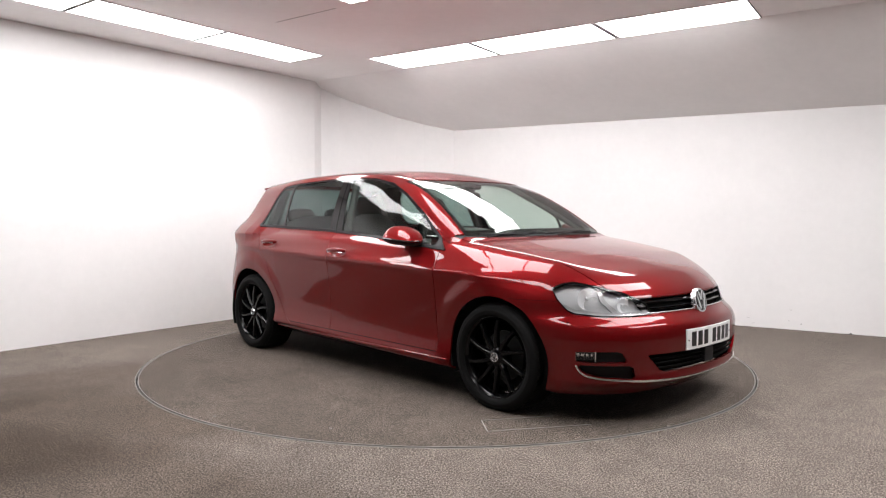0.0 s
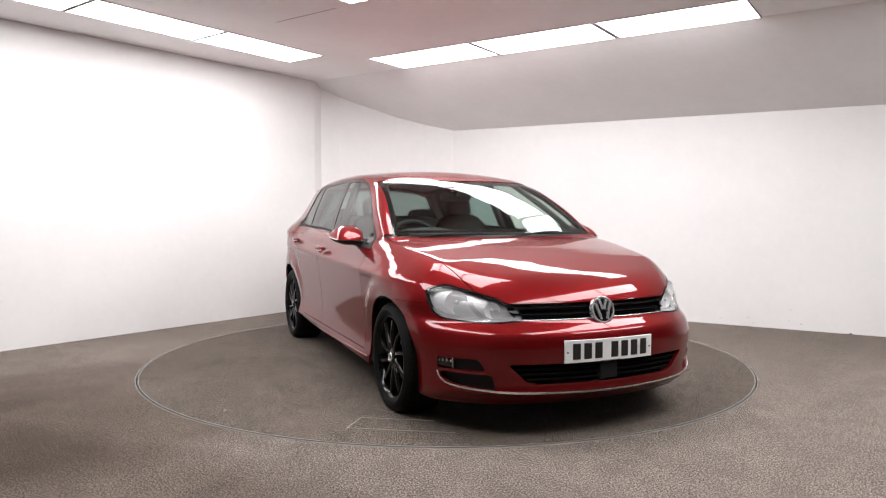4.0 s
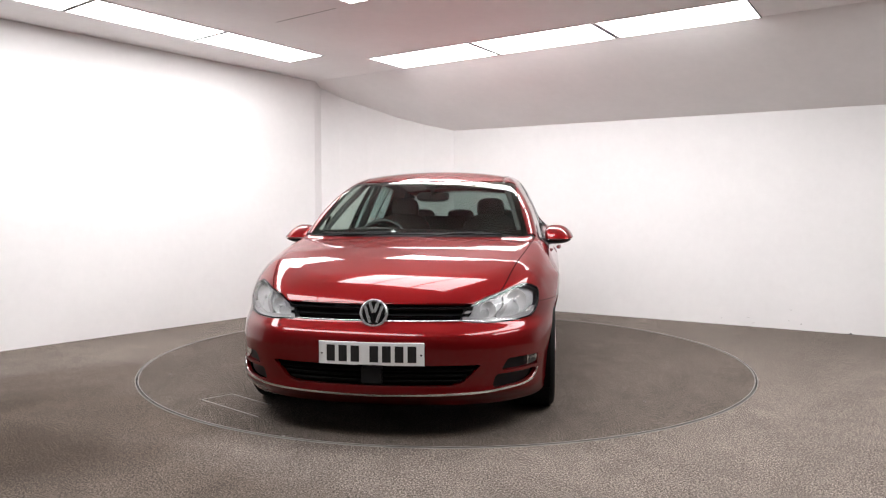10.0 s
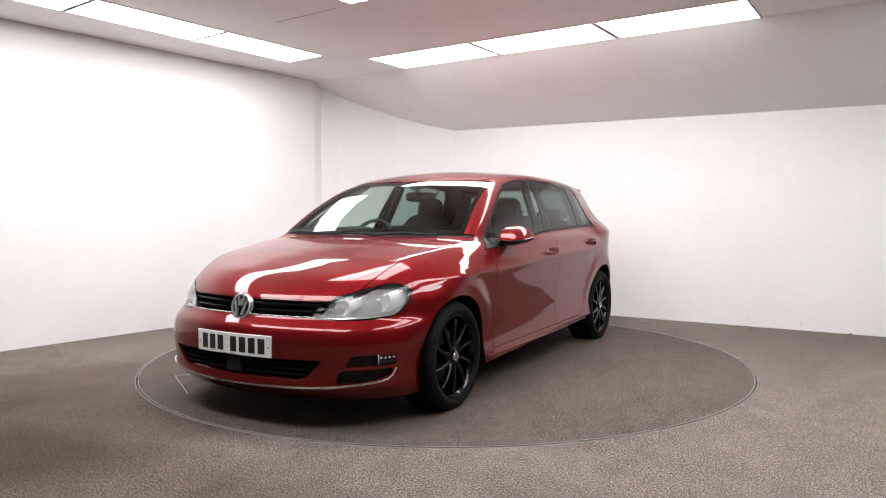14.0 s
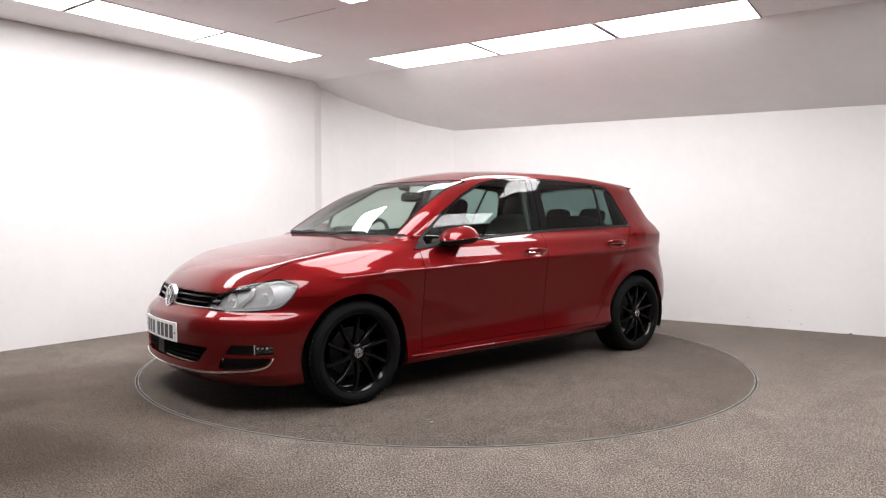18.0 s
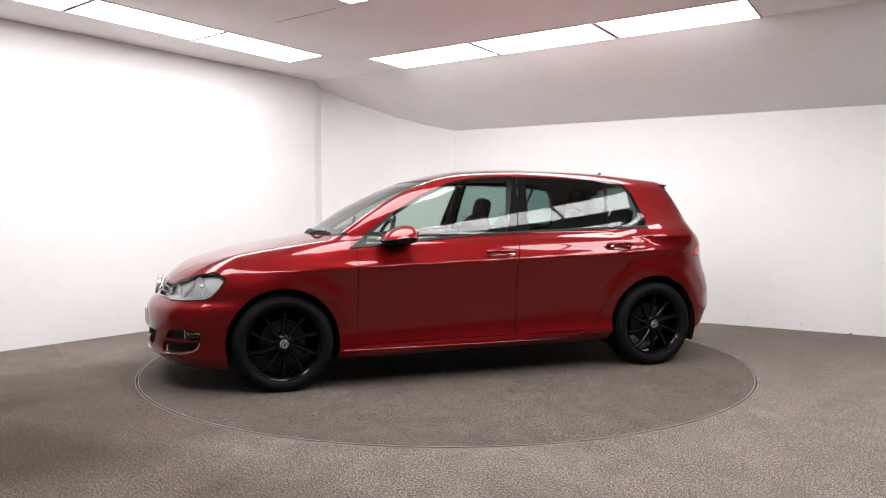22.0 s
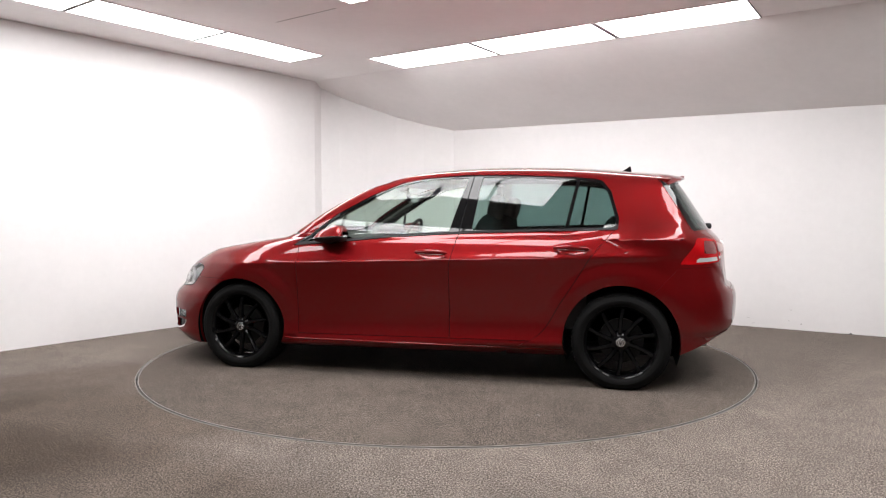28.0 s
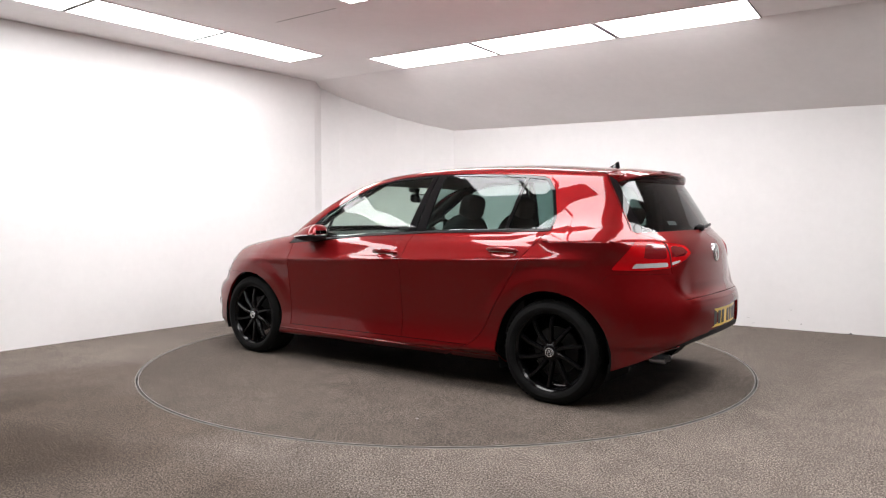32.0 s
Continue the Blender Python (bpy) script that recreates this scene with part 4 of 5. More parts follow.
belt_z = curve((-1.3, 0.990), (-1.16, 0.986), (-0.386, 0.965), (0.184, 0.934), (0.62, 0.893), (0.905, 0.872))
d_top = lambda x, y, z: np.where(z > 0.84, belt_z(x) - 0.002 - z, 1.0)
pillar_foot = lambda x, y, z: np.where((x > 0.60) & (z > 0.88), 0.02, -0.02)
hood_zone = lambda x, y, z: np.minimum(x - 0.90, 0.965 - z)
low_trim_z = curve((-0.1, 0.42), (0.0, 0.42), (0.3, 0.408), (0.565, 0.372), (0.67, 0.328), (0.72, 0.285), (0.78, 0.21), (0.85, 0.10), (0.95, 0.0))
low_trim = lambda x, y, z: low_trim_z(y)
chrome_z = curve((-2.3, 0.2145), (-2.1, 0.215), (-1.575, 0.225), (-1.35, 0.234), (-1.19, 0.243))
FOG = [(-1.395, 0.325), (-1.018, 0.326), (-1.016, 0.380), (-1.34, 0.384)]
DUCT = [(-1.43, 0.309), (-1.03, 0.311), (-1.05, 0.285), (-1.094, 0.264), (-1.19, 0.252), (-1.46, 0.240)]


def build_wheel(car, x, side):
    """Tyre, ten-spoke black alloy and brake; side is 1 on the car's left."""
    face = HUB_Y + 0.052
    m = Matrix.Translation((x, 0, HUB_Z))
    s = side
    at = lambda prof: [(r, s * w) for r, w in prof]
    R = TYRE_R
    wheel = lathe("wheel", at([(0.218, HUB_Y - 0.10), (0.213, HUB_Y - 0.06), (0.204, HUB_Y - 0.02), (0.208, face - 0.02), (0.219, face - 0.006), (0.226, face + 0.002), (0.229, face + 0.001), (0.229, face - 0.012)]),
                  ALLOY, car, "gloss black ten-spoke alloy wheel", 64, m=m)
    lathe("tyre", at([(0.224, face - 0.008), (0.229, face + 0.003), (0.233, face + 0.004), (0.236, face + 0.009), (0.248, face + 0.014), (0.262, face + 0.016), (0.264, face + 0.0145), (0.280, face + 0.012), (0.293, face + 0.002), (R - 0.004, face - 0.018), (R, face - 0.04), (R, face - 0.20), (0.28, face - 0.225), (0.224, face - 0.21)]),
          RUBBER, wheel, "black low-profile road tyre", 80, m=m)
    for v in wheel.children[0].data.vertices:        # the tyre flattens where it carries the car
        v.co.z = max(v.co.z, -0.0065)
    bm = bmesh.new()
    n = 60
    for k in range(n):
        a = 2 * pi * k / n
        for off in (-0.0, 1.0):
            c = Matrix.Translation((x, s * (face - 0.028 - 0.05 * off), HUB_Z)) @ Matrix.Rotation(a + off * pi / n, 4, "Y")
            add_box(bm, R - 0.004, R + 0.0005, -0.018, 0.018, -0.0095, 0.0095, c @ pose(0, 0, 0, 18 * (1 - 2 * off), 0, 0))
    for v in bm.verts:
        v.co.z = max(v.co.z, -0.0072)
    part("tread", bm, RUBBER, wheel, "tyre tread blocks")
    lathe("brake_disc", at([(0.06, HUB_Y - 0.03), (0.14, HUB_Y - 0.03), (0.14, HUB_Y - 0.045), (0.06, HUB_Y - 0.045)]), BRAKE, wheel, "steel brake disc", 40, m=m)
    lathe("hub", at([(0.001, face - 0.002), (0.030, face - 0.004), (0.052, face - 0.012), (0.066, face - 0.03), (0.07, face - 0.06)]), ALLOY, wheel, "", 40, m=m)
    for k in range(10):
        a = pi / 2 + 2 * pi * k / 10
        bm = bmesh.new()
        w0, w1 = 0.015, 0.011
        lean = 0.16 * s
        rows = []
        for r, w, out, thick in ((0.045, w0, -0.010, 0.03), (0.09, w0 * 0.95, -0.004, 0.028), (0.15, w1 * 1.1, -0.002, 0.026), (0.208, w1 * 1.25, -0.006, 0.024)):
            t = (r - 0.045) / 0.163
            b = a + lean * (t - 0.6)
            c, q = Vector((cos(b), 0, sin(b))), Vector((-sin(b), 0, cos(b)))
            y = s * (face + out)
            rows.append([bm.verts.new(c * r + q * dw + Vector((x, y - s * dy, HUB_Z))) for dw, dy in ((-w, thick), (-w, 0.008), (-w * 0.55, 0.0), (w * 0.55, 0.0), (w, 0.008), (w, thick))])
        for p, q in zip(rows, rows[1:]):
            for i in range(5):
                bm.faces.new((p[i], p[i + 1], q[i + 1], q[i]))
        part("spoke", bm, ALLOY, wheel, "", True)
    cap = lathe("centre_cap", at([(0.001, face + 0.001), (0.024, face + 0.001), (0.028, face - 0.001), (0.029, face - 0.008)]), GLOSS_BLACK, wheel, "black cap with a bright emblem", 32, m=m)
    lathe("emblem_ring", at([(0.0275, face - 0.001), (0.026, face + 0.0035), (0.0225, face + 0.0035), (0.0215, face)]), BADGE, wheel, "", 32, m=m)
    bm = bmesh.new()
    for x0, x1, z0, z1 in EMBLEM:
        add_bar(bm, x0 * 0.027, z0 * 0.027, x1 * 0.027, z1 * 0.027, 0.004, 0.002, Matrix.Translation((x, s * (face + 0.002), HUB_Z)))
    part("emblem", bm, BADGE, wheel)
    for k in range(5):
        a = pi / 2 + pi / 5 + 2 * pi * k / 5
        lathe("wheel_bolt", [(0.001, s * (face - 0.008)), (0.007, s * (face - 0.008)), (0.008, s * (face - 0.02))], ALLOY, wheel, "", 10, m=Matrix.Translation((x + 0.05 * cos(a), 0, HUB_Z + 0.05 * sin(a))))


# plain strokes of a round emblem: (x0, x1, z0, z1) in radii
EMBLEM = [(-0.62, -0.24, 0.50, -0.66), (0.62, 0.24, 0.50, -0.66), (-0.30, -0.05, 0.76, 0.04), (0.30, 0.05, 0.76, 0.04)]


def add_bar(bm, x0, z0, x1, z1, width, depth, m):
    d = hypot(x1 - x0, z1 - z0)
    a = atan2(z1 - z0, x1 - x0)
    add_box(bm, -d / 2, d / 2, -depth / 2, depth / 2, -width / 2, width / 2, m @ Matrix.Translation(((x0 + x1) / 2, 0, (z0 + z1) / 2)) @ Matrix.Rotation(-a, 4, "Y"))


def build_wheel_wells(car):
    for ax in (AXLE, -AXLE):
        radius = ARCH_R[1 if ax > 0 else -1] * 1.004
        for s in (1, -1):
            bm = bmesh.new()
            prev = None
            for k in range(25):
                a = radians(-22 + 224 * k / 24)
                ring = [bm.verts.new((ax + radius * cos(a), s * y, ARCH_Z + radius * sin(a))) for y in (0.855, 0.52)]
                if prev:
                    bm.faces.new((*prev, *ring[::-1]))
                prev = ring
            bmesh.ops.contextual_create(bm, geom=[e for e in bm.edges if all(abs(abs(v.co.y) - 0.52) < 1e-4 for v in e.verts)])
            part("wheel_arch_liner", bm, UNDER, car, "dark wheel arch liner")


def build_emblem(car, name, centre, m, r, label):
    ob = lathe(name, [(0.001, 0.004), (r * 0.80, 0.003), (r * 0.83, 0.011), (r * 0.93, 0.012), (r, 0.008), (r * 1.01, -0.012)], BADGE, car, label, 40, m=m)
    lathe("backing", [(0.001, 0.0045), (r * 0.84, 0.0045)], GLOSS_BLACK, ob, "dark emblem backing", 40, m=m)
    bm = bmesh.new()
    for x0, x1, z0, z1 in EMBLEM:
        add_bar(bm, x0 * r, z0 * r, x1 * r, z1 * r, r * 0.2, 0.010, m @ Matrix.Translation((0, 0.009, 0)))
    part("emblem", bm, BADGE, ob)


BEND = 0.28


def build_plate(car, name, mat, m, label):
    """A number plate bent to the bumper, its characters shown as plain bars. It faces +y before m."""
    bm = bmesh.new()
    n = 16
    rows = []
    for k in range(n + 1):
        x = -0.26 + 0.52 * k / n
        bow = -BEND * x * x
        rows.append([bm.verts.new(m @ Vector((x, bow + y, z))) for y, z in ((-0.004, -0.0555), (0.004, -0.0545), (0.004, 0.0545), (-0.004, 0.0555))])
    for p, q in zip(rows, rows[1:]):
        for k in range(4):
            bm.faces.new((p[k], p[(k + 1) % 4], q[(k + 1) % 4], q[k]))
    bm.faces.new(rows[0])
    bm.faces.new(rows[-1][::-1])
    plate = part(name, bm, mat, car, label)
    w, h, t = 0.050, 0.078, 0.014
    x = -0.2265
    for k in range(7):
        if k == 4:
            x += 0.033
        c = x + w / 2
        part("bar", boxed(-w / 2 + 0.004, w / 2 - 0.004, 0.002, 0.0052, -h / 2, h / 2, m @ Matrix.Translation((c, -BEND * c * c, 0)) @ pose(0, 0, 0, 0, 0, -math.degrees(2 * BEND * c))), PLATE_INK, plate, "plain black bar")
        x += 0.061
    for k in (-1, 1):
        lathe("screw", [(0.001, 0.0065), (0.004, 0.006), (0.005, 0.003)], BLACK, plate, "", 10, m=m @ Matrix.Translation((k * 0.245, -BEND * 0.06, -0.004)))
    part("small_print", boxed(-0.06, 0.06, 0.002, 0.0046, -0.0535, -0.0515, m), PLATE_INK, plate, "line of small print as a plain bar")


def boxed(x0, x1, y0, y1, z0, z1, m=None, bevel=0.0):
    bm = bmesh.new()
    add_box(bm, x0, x1, y0, y1, z0, z1, m, bevel)
    return bm


def ellipsoid(name, centre, radii, mat, parent, label="", m=None, power=2.6, segs=28):
    """A rounded block."""
    bm = bmesh.new()
    bmesh.ops.create_uvsphere(bm, u_segments=segs, v_segments=segs // 2, radius=1)
    for v in bm.verts:
        p = np.array(v.co)
        q = np.sign(p) * np.abs(p) ** (2 / power)
        q = p / max(1e-9, (np.abs(p) ** power).sum() ** (1 / power))
        v.co = Vector(q * np.array(radii))
    bmesh.ops.transform(bm, matrix=Matrix.Translation(centre) @ (m or Matrix()), verts=bm.verts)
    return part(name, bm, mat, parent, label, True)


def build_mirrors(car):
    for s in (1, -1):
        # red cap over a black foot, with a chrome line between them
        def shell(heights, mat_scale=1.0):
            """Rings at (height, size, shift inwards and back)."""
            bm = bmesh.new()
            rings = []
            for z, w, shift in heights:
                row = []
                for k in range(32):
                    a = 2 * pi * k / 32
                    cs, sn = cos(a), sin(a)
                    px = 0.585 + (0.135 if cs > 0 else 0.095) * w * mat_scale * np.sign(cs) * abs(cs) ** 0.55 - shift * 0.4
                    py = 0.912 + 0.090 * w * mat_scale * np.sign(sn) * abs(sn) ** 0.55 - shift - 0.012 * cs
                    row.append(bm.verts.new((px, s * py, z - 0.22 * max(0.0, px - 0.56) * (1 if z > 0.943 else 0.45))))
                rings.append(row)
            for p, q in zip(rings, rings[1:]):
                for k in range(32):
                    bm.faces.new((p[k], p[(k + 1) % 32], q[(k + 1) % 32], q[k]))
            bm.faces.new(rings[0])
            bm.faces.new(rings[-1])
            return bm
        dome = [(0.942 + 0.074 * sin(t), max(0.04, cos(t) ** 0.68), 0.030 * sin(t)) for t in [k / 14 * pi / 2 for k in range(15)]]
        foot = [(0.936 - 0.040 * sin(t), max(0.25, cos(t) ** 0.7), 0.028 * sin(t)) for t in [k / 8 * pi / 2 * 0.97 for k in range(9)]]
        cap = part("door_mirror", shell(dome), PAINT, car, "red door mirror cap on a black foot", True)
        part("mirror_base", shell(foot, 0.98), BLACK, cap, "black lower shell", True)
        part("repeater_line", shell([(0.936, 1.0, 0), (0.942, 1.0, 0)], 1.012), CHROME, cap, "silver line with the indicator", True)
        tube("mirror_foot", [(0.61, s * 0.875, 0.914), (0.645, s * 0.81, 0.906), (0.685, s * 0.755, 0.90)], lambda t: 0.022 + 0.012 * t, BLACK, cap, "black mirror foot", 12, flat=1.4)
        part("mirror_glass", boxed(-0.002, 0.002, -0.05, 0.05, -0.012, 0.012, Matrix.Translation((0.489, s * 0.915, 0.960))), MIRROR, cap, "mirror glass")


def build_handles(car):
    for (x, z, y), cup in zip(HANDLES, CUPS):
        bowl = HALF.keep(lambda x, y, z: y - 0.5, cup)
        depth = np.clip(cup(bowl.v[:, 0], bowl.v[:, 1], bowl.v[:, 2]) / CUP_B, 0, 1)
        dished = bowl.v - bowl.n * (0.016 * np.sqrt(depth) * (2 - np.sqrt(depth)))[:, None]
        for s in (1, -1):
            pts = [(x + 0.108 - 0.216 * t, s * (y + 0.004 + 0.019 * sin(pi * t) ** 0.6), z + 0.010 + 0.005 * sin(pi * t) - 0.004 * t) for t in [k / 18 for k in range(19)]]
            ob = tube("door_handle", pts, lambda t: 0.007 + 0.0105 * sin(pi * min(1, max(0, t))) ** 0.45, PAINT, car, "red pull handle", 14, flat=0.75)
            flip = np.array([1, s, 1])
            mesh_object("handle_cup", dished * flip, [f[::s] for f in bowl.f], PAINT, ob, "red dished recess behind the handle", True)
            tube("handle_line", [(p[0], p[1] + s * 0.006, p[2] - 0.0125) for p in pts[2:-2]], 0.0028, CHROME, ob, "thin chrome line", 6)


STICKER_AT = Matrix.Translation((-1.838, 0.33, 1.035)) @ pose(0, 0, 0, 0, 0, 90 - 12) @ pose(0, 0, 0, 34, 0, 0)


def build_spoiler(car):
    bm = bmesh.new()
    rows = []
    for i in range(25):
        y = -0.57 + 1.14 * i / 24
        f = 1 - (abs(y) / 0.57) ** 4
        bow = 0.130 * (abs(y) / 0.57) ** 2.6
        z1 = float(ROOF(-1.53)) - 0.013 - 0.11 * y * y - 0.10 * y**4
        tip = -1.738 + bow
        sec = ((-1.535, z1 + 0.001), (-1.62, z1 - 0.008), (tip + 0.02, z1 - 0.026), (tip, z1 - 0.036), (tip + 0.004, z1 - 0.046), (tip + 0.03, z1 - 0.052), (-1.62, z1 - 0.07), (-1.55, z1 - 0.06))
        rows.append([bm.verts.new((a, y, b - (1 - f) * 0.012)) for a, b in sec])
    for p, q in zip(rows, rows[1:]):
        for k in range(8):
            bm.faces.new((p[k], p[(k + 1) % 8], q[(k + 1) % 8], q[k]))
    bm.faces.new(rows[0])
    bm.faces.new(rows[-1][::-1])
    part("roof_spoiler", bm, PAINT, car, "red roof spoiler over the rear screen", True)
    box("brake_light", -1.728, -1.70, -0.16, 0.16, 1.345, 1.352, DARK_RED_LENS, car, "slim high brake light")
    # small pale sticker inside the rear screen
    part("sticker", boxed(-0.045, 0.045, -0.0005, 0.0005, -0.014, 0.014, STICKER_AT), LAMP_GREY, car, "small grey sticker in the rear screen")
    # shark fin aerial
    bm = bmesh.new()
    rows = []
    for x, h in ((-1.285, 0.0), (-1.31, 0.010), (-1.335, 0.026), (-1.358, 0.046), (-1.368, 0.047), (-1.372, 0.025), (-1.378, 0.0)):
        z = float(ROOF(x)) - 0.016
        w = 0.022 * (1 - h / 0.09)
        rows.append([bm.verts.new((x, -w, z)), bm.verts.new((x, -0.004, z + h)), bm.verts.new((x, 0.004, z + h)), bm.verts.new((x, w, z))])
    for p, q in zip(rows, rows[1:]):
        for k in range(3):
            bm.faces.new((p[k], p[k + 1], q[k + 1], q[k]))
    part("aerial", bm, GLOSS_BLACK, car, "black shark-fin roof aerial", True)


def build_wipers(car):
    for y0, y1 in ((-0.62, 0.02), (0.02, 0.55)):
        pts = []
        for k in range(10):
            y = y0 + (y1 - y0) * k / 9
            pts.append((1.035 - 0.16 * y * y, y, 0.963))
        arm = tube("wiper", pts, 0.008, BLACK, car, "black wiper parked at the windscreen's foot", 6)
        tube("wiper_arm", [(1.06 - 0.15 * y0 * y0, y0 + 0.05, 0.948), (1.05 - 0.15 * y0 * y0, (y0 + y1) / 2, 0.972), (1.04 - 0.16 * y1 * y1, (y0 + y1) / 2 + 0.15, 0.972)], 0.007, BLACK, arm, "", 6)
    rear = tube("rear_wiper", [(-1.915, 0.0, 1.000), (-1.897, -0.12, 1.012), (-1.865, -0.34, 1.02)], 0.009, BLACK, car, "black rear wiper", 6)
    ellipsoid("wiper_boss", (-1.905, 0.0, 1.004), (0.025, 0.03, 0.022), BLACK, rear)


def build_interior(car):
    box("cabin_floor", -1.75, 1.05, -0.74, 0.74, 0.24, 0.27, UNDER, car, "dark cabin floor")
    skin_part("headlining", mirror_pair(HALF.keep(lambda x, y, z: roof_in(x, y, z)).raised(-0.03)), HEADLINER, car, "grey headlining", skirt=0)
    box("parcel_shelf", -1.78, -1.33, -0.60, 0.60, 0.93, 0.95, DASH, car, "black parcel shelf")
    bm = bmesh.new()
    rows = []
    for i in range(17):
        y = -0.70 + 1.4 * i / 16
        rows.append([bm.verts.new((a - 0.12 * y * y, y, b)) for a, b in ((1.02, 0.93), (0.80, 0.955), (0.62, 0.945), (0.55, 0.90), (0.53, 0.75), (0.62, 0.55), (0.95, 0.5))])
    for p, q in zip(rows, rows[1:]):
        for k in range(6):
            bm.faces.new((p[k], p[k + 1], q[k + 1], q[k]))
    part("dashboard", bm, DASH, car, "black soft-touch dashboard", True)
    # steering wheel on the car's right
    m = Matrix.Translation((0.42, -0.36, 0.872)) @ Matrix.Rotation(radians(-24), 4, "Y")
    ring = [tuple(m @ Vector((0, 0.185 * cos(2 * pi * k / 32), 0.185 * sin(2 * pi * k / 32)))) for k in range(32)]
    wheel = tube("steering_wheel", ring, 0.015, DASH, car, "black steering wheel", 8, True)
    ellipsoid("airbag", tuple(m @ Vector((0.01, 0, 0))), (0.03, 0.08, 0.07), DASH, wheel)
    for a in (0, 180, 270):
        tip = m @ Vector((0, 0.18 * cos(radians(a)), 0.18 * sin(radians(a))))
        tube("wheel_spoke", [tuple(m @ Vector((0.005, 0, 0))), tuple(tip)], 0.014, DASH, wheel, "", 6)
    # binnacle hood
    ellipsoid("instrument_hood", (0.62, -0.36, 0.955), (0.12, 0.19, 0.045), DASH, car, "black instrument hood")

    def seat(x, y, width, name="front_seat"):
        s = ellipsoid(name, (x, y, 0.52), (0.27, width, 0.10), FABRIC, car, "charcoal cloth seat", power=4)
        m = Matrix.Rotation(radians(-18), 4, "Y")
        ellipsoid("backrest", (x - 0.30, y, 0.77), (0.085, width * 0.97, 0.33), FABRIC, s, "", m, 3.4)
        return s
    for y in (-0.36, 0.36):
        s = seat(-0.02, y, 0.25)
        ellipsoid("headrest", (-0.445, y, 1.135), (0.055, 0.112, 0.088), FABRIC, s, "", Matrix.Rotation(radians(-14), 4, "Y"), 3.2)
        for d in (-0.06, 0.06):
            tube("headrest_post", [(-0.42, y + d, 1.02), (-0.44, y + d, 1.12)], 0.007, SILVER, s, "", 8)
    s = ellipsoid("rear_seat", (-0.90, 0, 0.50), (0.26, 0.62, 0.10), FABRIC, car, "charcoal cloth rear bench", power=5)
    ellipsoid("backrest", (-1.20, 0, 0.78), (0.09, 0.62, 0.30), FABRIC, s, "", Matrix.Rotation(radians(-20), 4, "Y"), 5)
    for y in (-0.38, 0.0, 0.38):
        ellipsoid("headrest", (-1.335, y, 1.07), (0.045, 0.125, 0.065), FABRIC, s, "", Matrix.Rotation(radians(-14), 4, "Y"), 3.4)
    # rear-view mirror with its sensor foot
    mirror = ellipsoid("rear_view_mirror", (0.30, 0, 1.215), (0.022, 0.12, 0.036), GLOSS_BLACK, car, "black interior mirror", power=4)
    tube("mirror_stalk", [(0.315, 0, 1.23), (0.36, 0, 1.285)], 0.016, BLACK, mirror, "", 8)
    ellipsoid("sensor_box", (0.365, 0, 1.285), (0.04, 0.045, 0.022), BLACK, mirror)
    part("glass", boxed(-0.001, 0.001, -0.108, 0.108, -0.028, 0.028, Matrix.Translation((0.278, 0, 1.215))), MIRROR, mirror)
    # door cards and inner pillars
    for s in (1, -1):
        box("door_card", -1.10, 0.80, s * 0.755, s * 0.775, 0.35, 0.90, DASH, car, "black door lining")
        tube("inner_pillar", [(-0.24, s * 0.715, 0.92), (-0.31, s * 0.555, 1.33)], 0.028, DASH, car, "dark inner door pillar", 8)
        tube("rear_pillar", [(-1.40, s * 0.635, 0.96), (-1.40, s * 0.50, 1.28)], 0.05, DASH, car, "", 8)
        tube("screen_pillar", [(0.86, s * 0.665, 0.95), (0.56, s * 0.60, 1.13), (0.22, s * 0.515, 1.315)], 0.02, DASH, car, "dark inner screen pillar", 8)


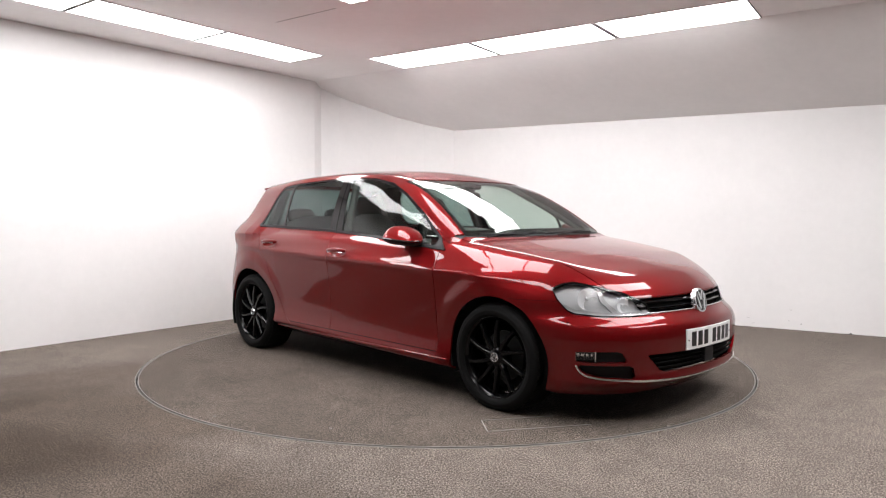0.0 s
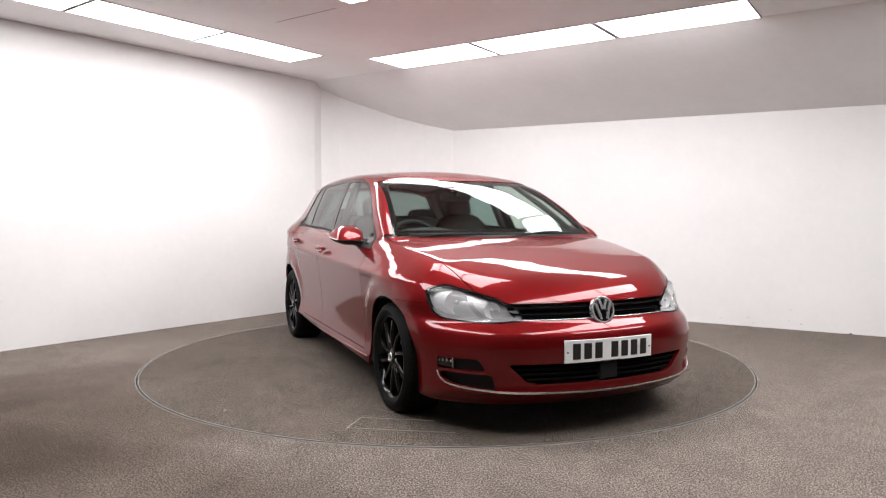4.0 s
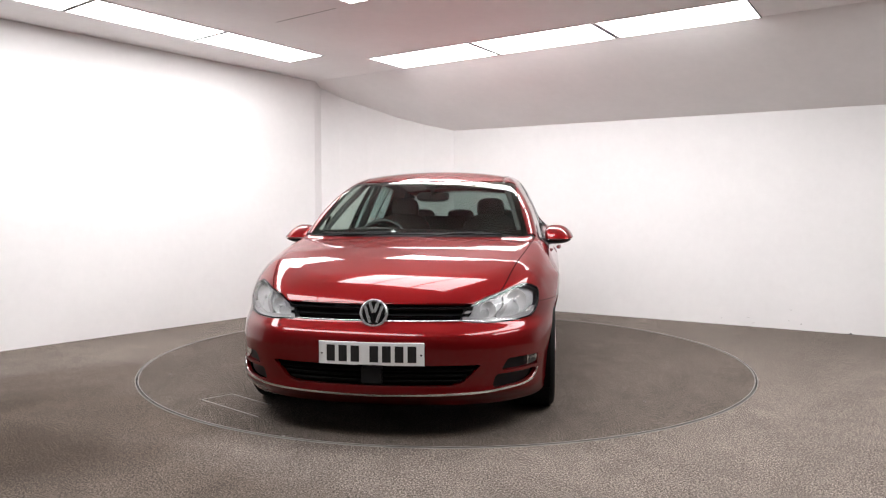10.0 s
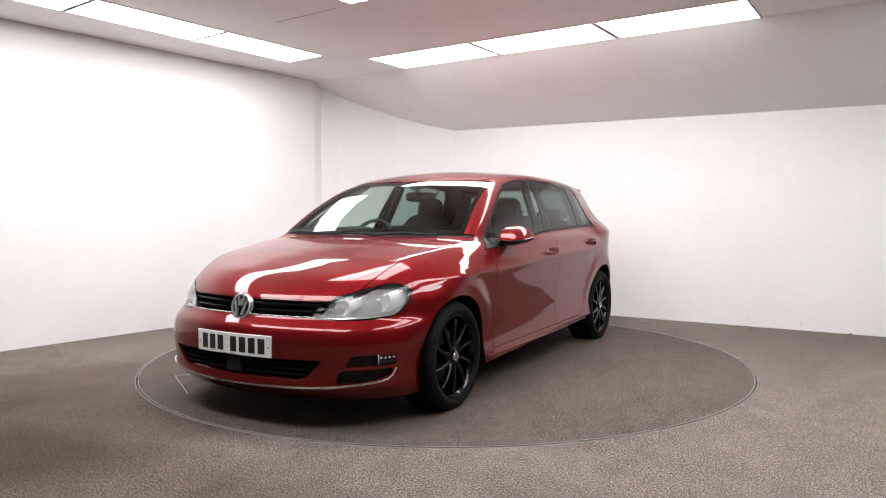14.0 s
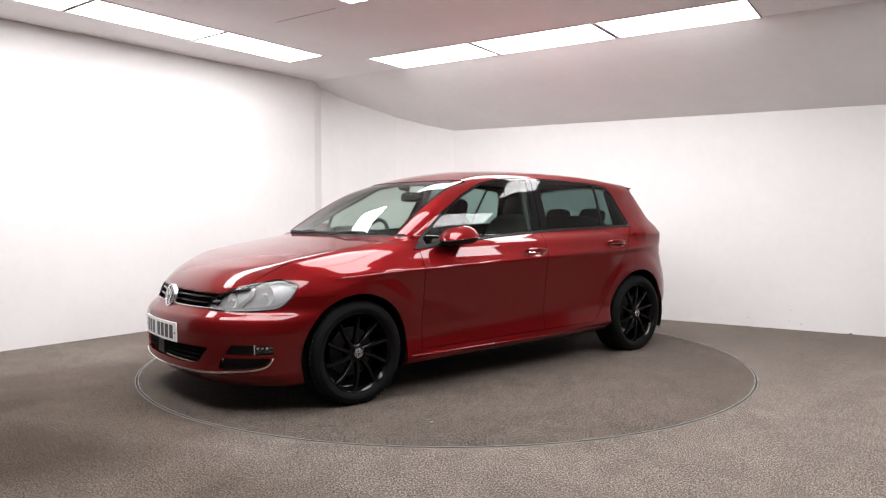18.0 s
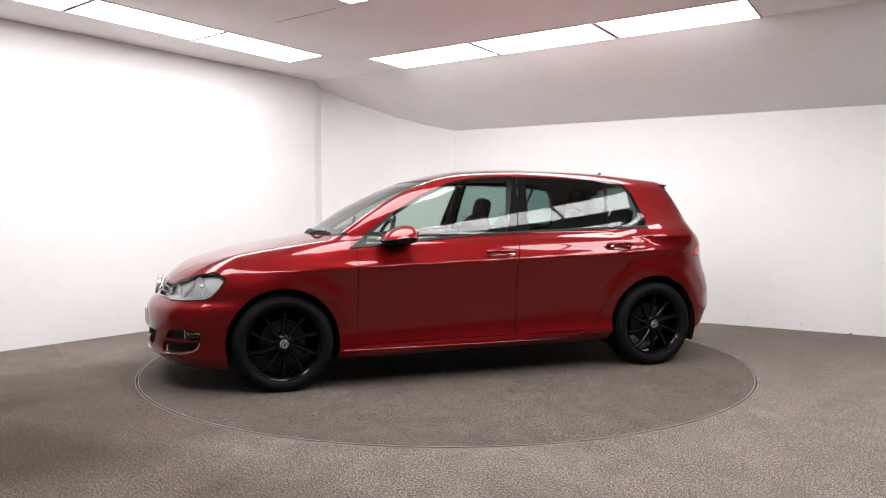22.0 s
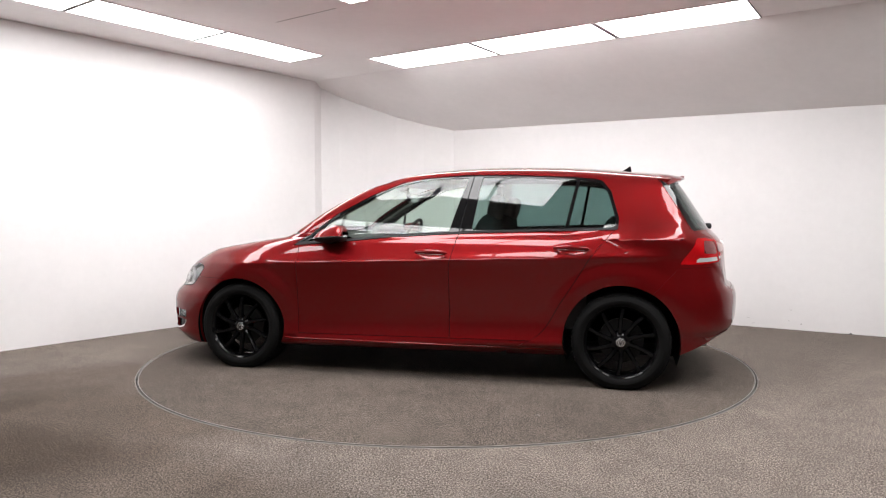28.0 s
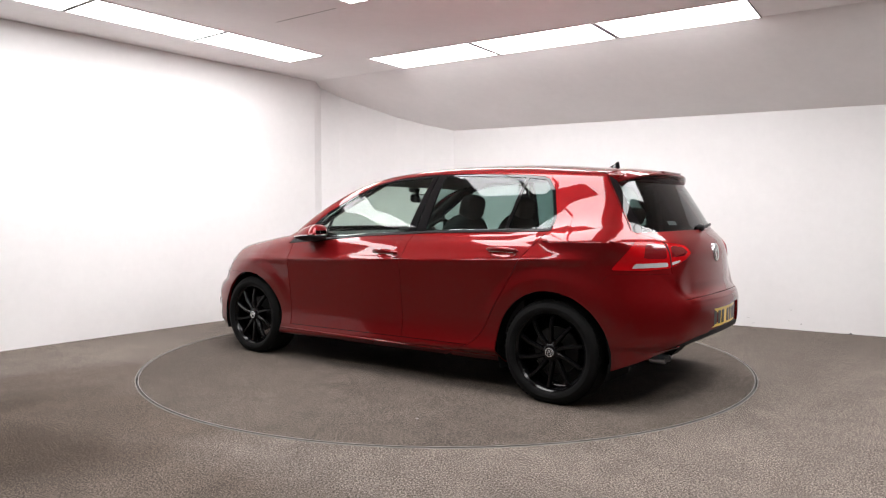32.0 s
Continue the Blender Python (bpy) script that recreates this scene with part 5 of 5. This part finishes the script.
def build_car():
    car = tagged(new("car"), "glossy dark red metallic five-door hatchback with black alloy wheels", "car")
    build_body(car)
    build_wheel_wells(car)
    for x in (AXLE, -AXLE):
        for s in (1, -1):
            build_wheel(car, x, s)
    front = Matrix.Translation((2.087, 0, 0.603)) @ pose(0, 0, 0, 0, 0, -90) @ pose(0, 0, 0, 12, 0, 0)
    build_emblem(car, "front_badge", None, front, 0.070, "round chrome badge on the grille")
    rear = Matrix.Translation((-1.993, 0, 0.855)) @ pose(0, 0, 0, 0, 0, 90) @ pose(0, 0, 0, 6, 0, 0)
    build_emblem(car, "rear_badge", None, rear, 0.055, "round chrome badge on the tailgate")
    build_plate(car, "front_plate", PLATE_WHITE, Matrix.Translation((2.165, 0, 0.418)) @ pose(0, 0, 0, 0, 0, -90), "white number plate with plain black bars")
    build_plate(car, "rear_plate", PLATE_YELLOW, Matrix.Translation((-2.066, 0, 0.478)) @ pose(0, 0, 0, 0, 0, 90) @ pose(0, 0, 0, -2, 0, 0), "yellow number plate with plain black bars")
    build_mirrors(car)
    build_handles(car)
    build_spoiler(car)
    build_wipers(car)
    build_interior(car)
    # underside, exhaust, fog lamps
    box("underbody", -1.50, 1.60, -0.60, 0.60, 0.195, 0.24, UNDER, car, "dark underbody")
    for y in (0.40, 0.47):
        lathe("exhaust_tip", [(0.020, -0.09), (0.021, 0.0), (0.018, 0.0), (0.017, -0.08), (0.001, -0.08)], SILVER, car, "bright exhaust tailpipe", 24, m=Matrix.Translation((-1.86, y, 0.245)) @ pose(0, 0, 0, 0, 0, 90))
    area = HALF.keep(lambda x, y, z: x - 1.4, inside(FOG, "s", "z"))
    k = int(np.argmin((area.v[:, 1] - area.v[:, 0] + 1.072) ** 2 + (area.v[:, 2] - 0.353) ** 2))
    p, n = area.v[k] - area.n[k] * 0.010, area.n[k]
    for s in (1, -1):
        m = Matrix.Translation((p[0], s * p[1], p[2])) @ pose(0, 0, 0, 0, 0, math.degrees(atan2(s * n[1], n[0])) - 90)
        lamp = part("fog_lamp", boxed(-0.050, 0.050, -0.012, 0.0, -0.023, 0.023, m, 0.004), BLACK, car, "clear rectangular fog lamp")
        for d in (-0.036, -0.012, 0.012, 0.036):
            part("reflector", boxed(d - 0.007, d + 0.007, 0.0005, 0.004, 0.0, 0.012, m, 0.002), CHROME, lamp)
        part("lens", boxed(-0.049, 0.049, 0.008, 0.009, -0.022, 0.022, m), LENS, lamp)
        part("edge", boxed(s * 0.054 - 0.003, s * 0.054 + 0.003, -0.01, 0.012, -0.026, 0.026, m), CHROME, lamp, "thin chrome edge")
    return car


def motions():
    walk(TABLE, [(t, pose(0, 0, 0, 0, 0, a)) for t, a in TURN])
    place = Matrix.Translation((*CAR_OFFSET, 0.009))
    walk(CAR, [(t, pose(0, 0, 0, 0, 0, a) @ place) for t, a in TURN])


TABLE = build_turntable()
CAR = build_car()
motions()
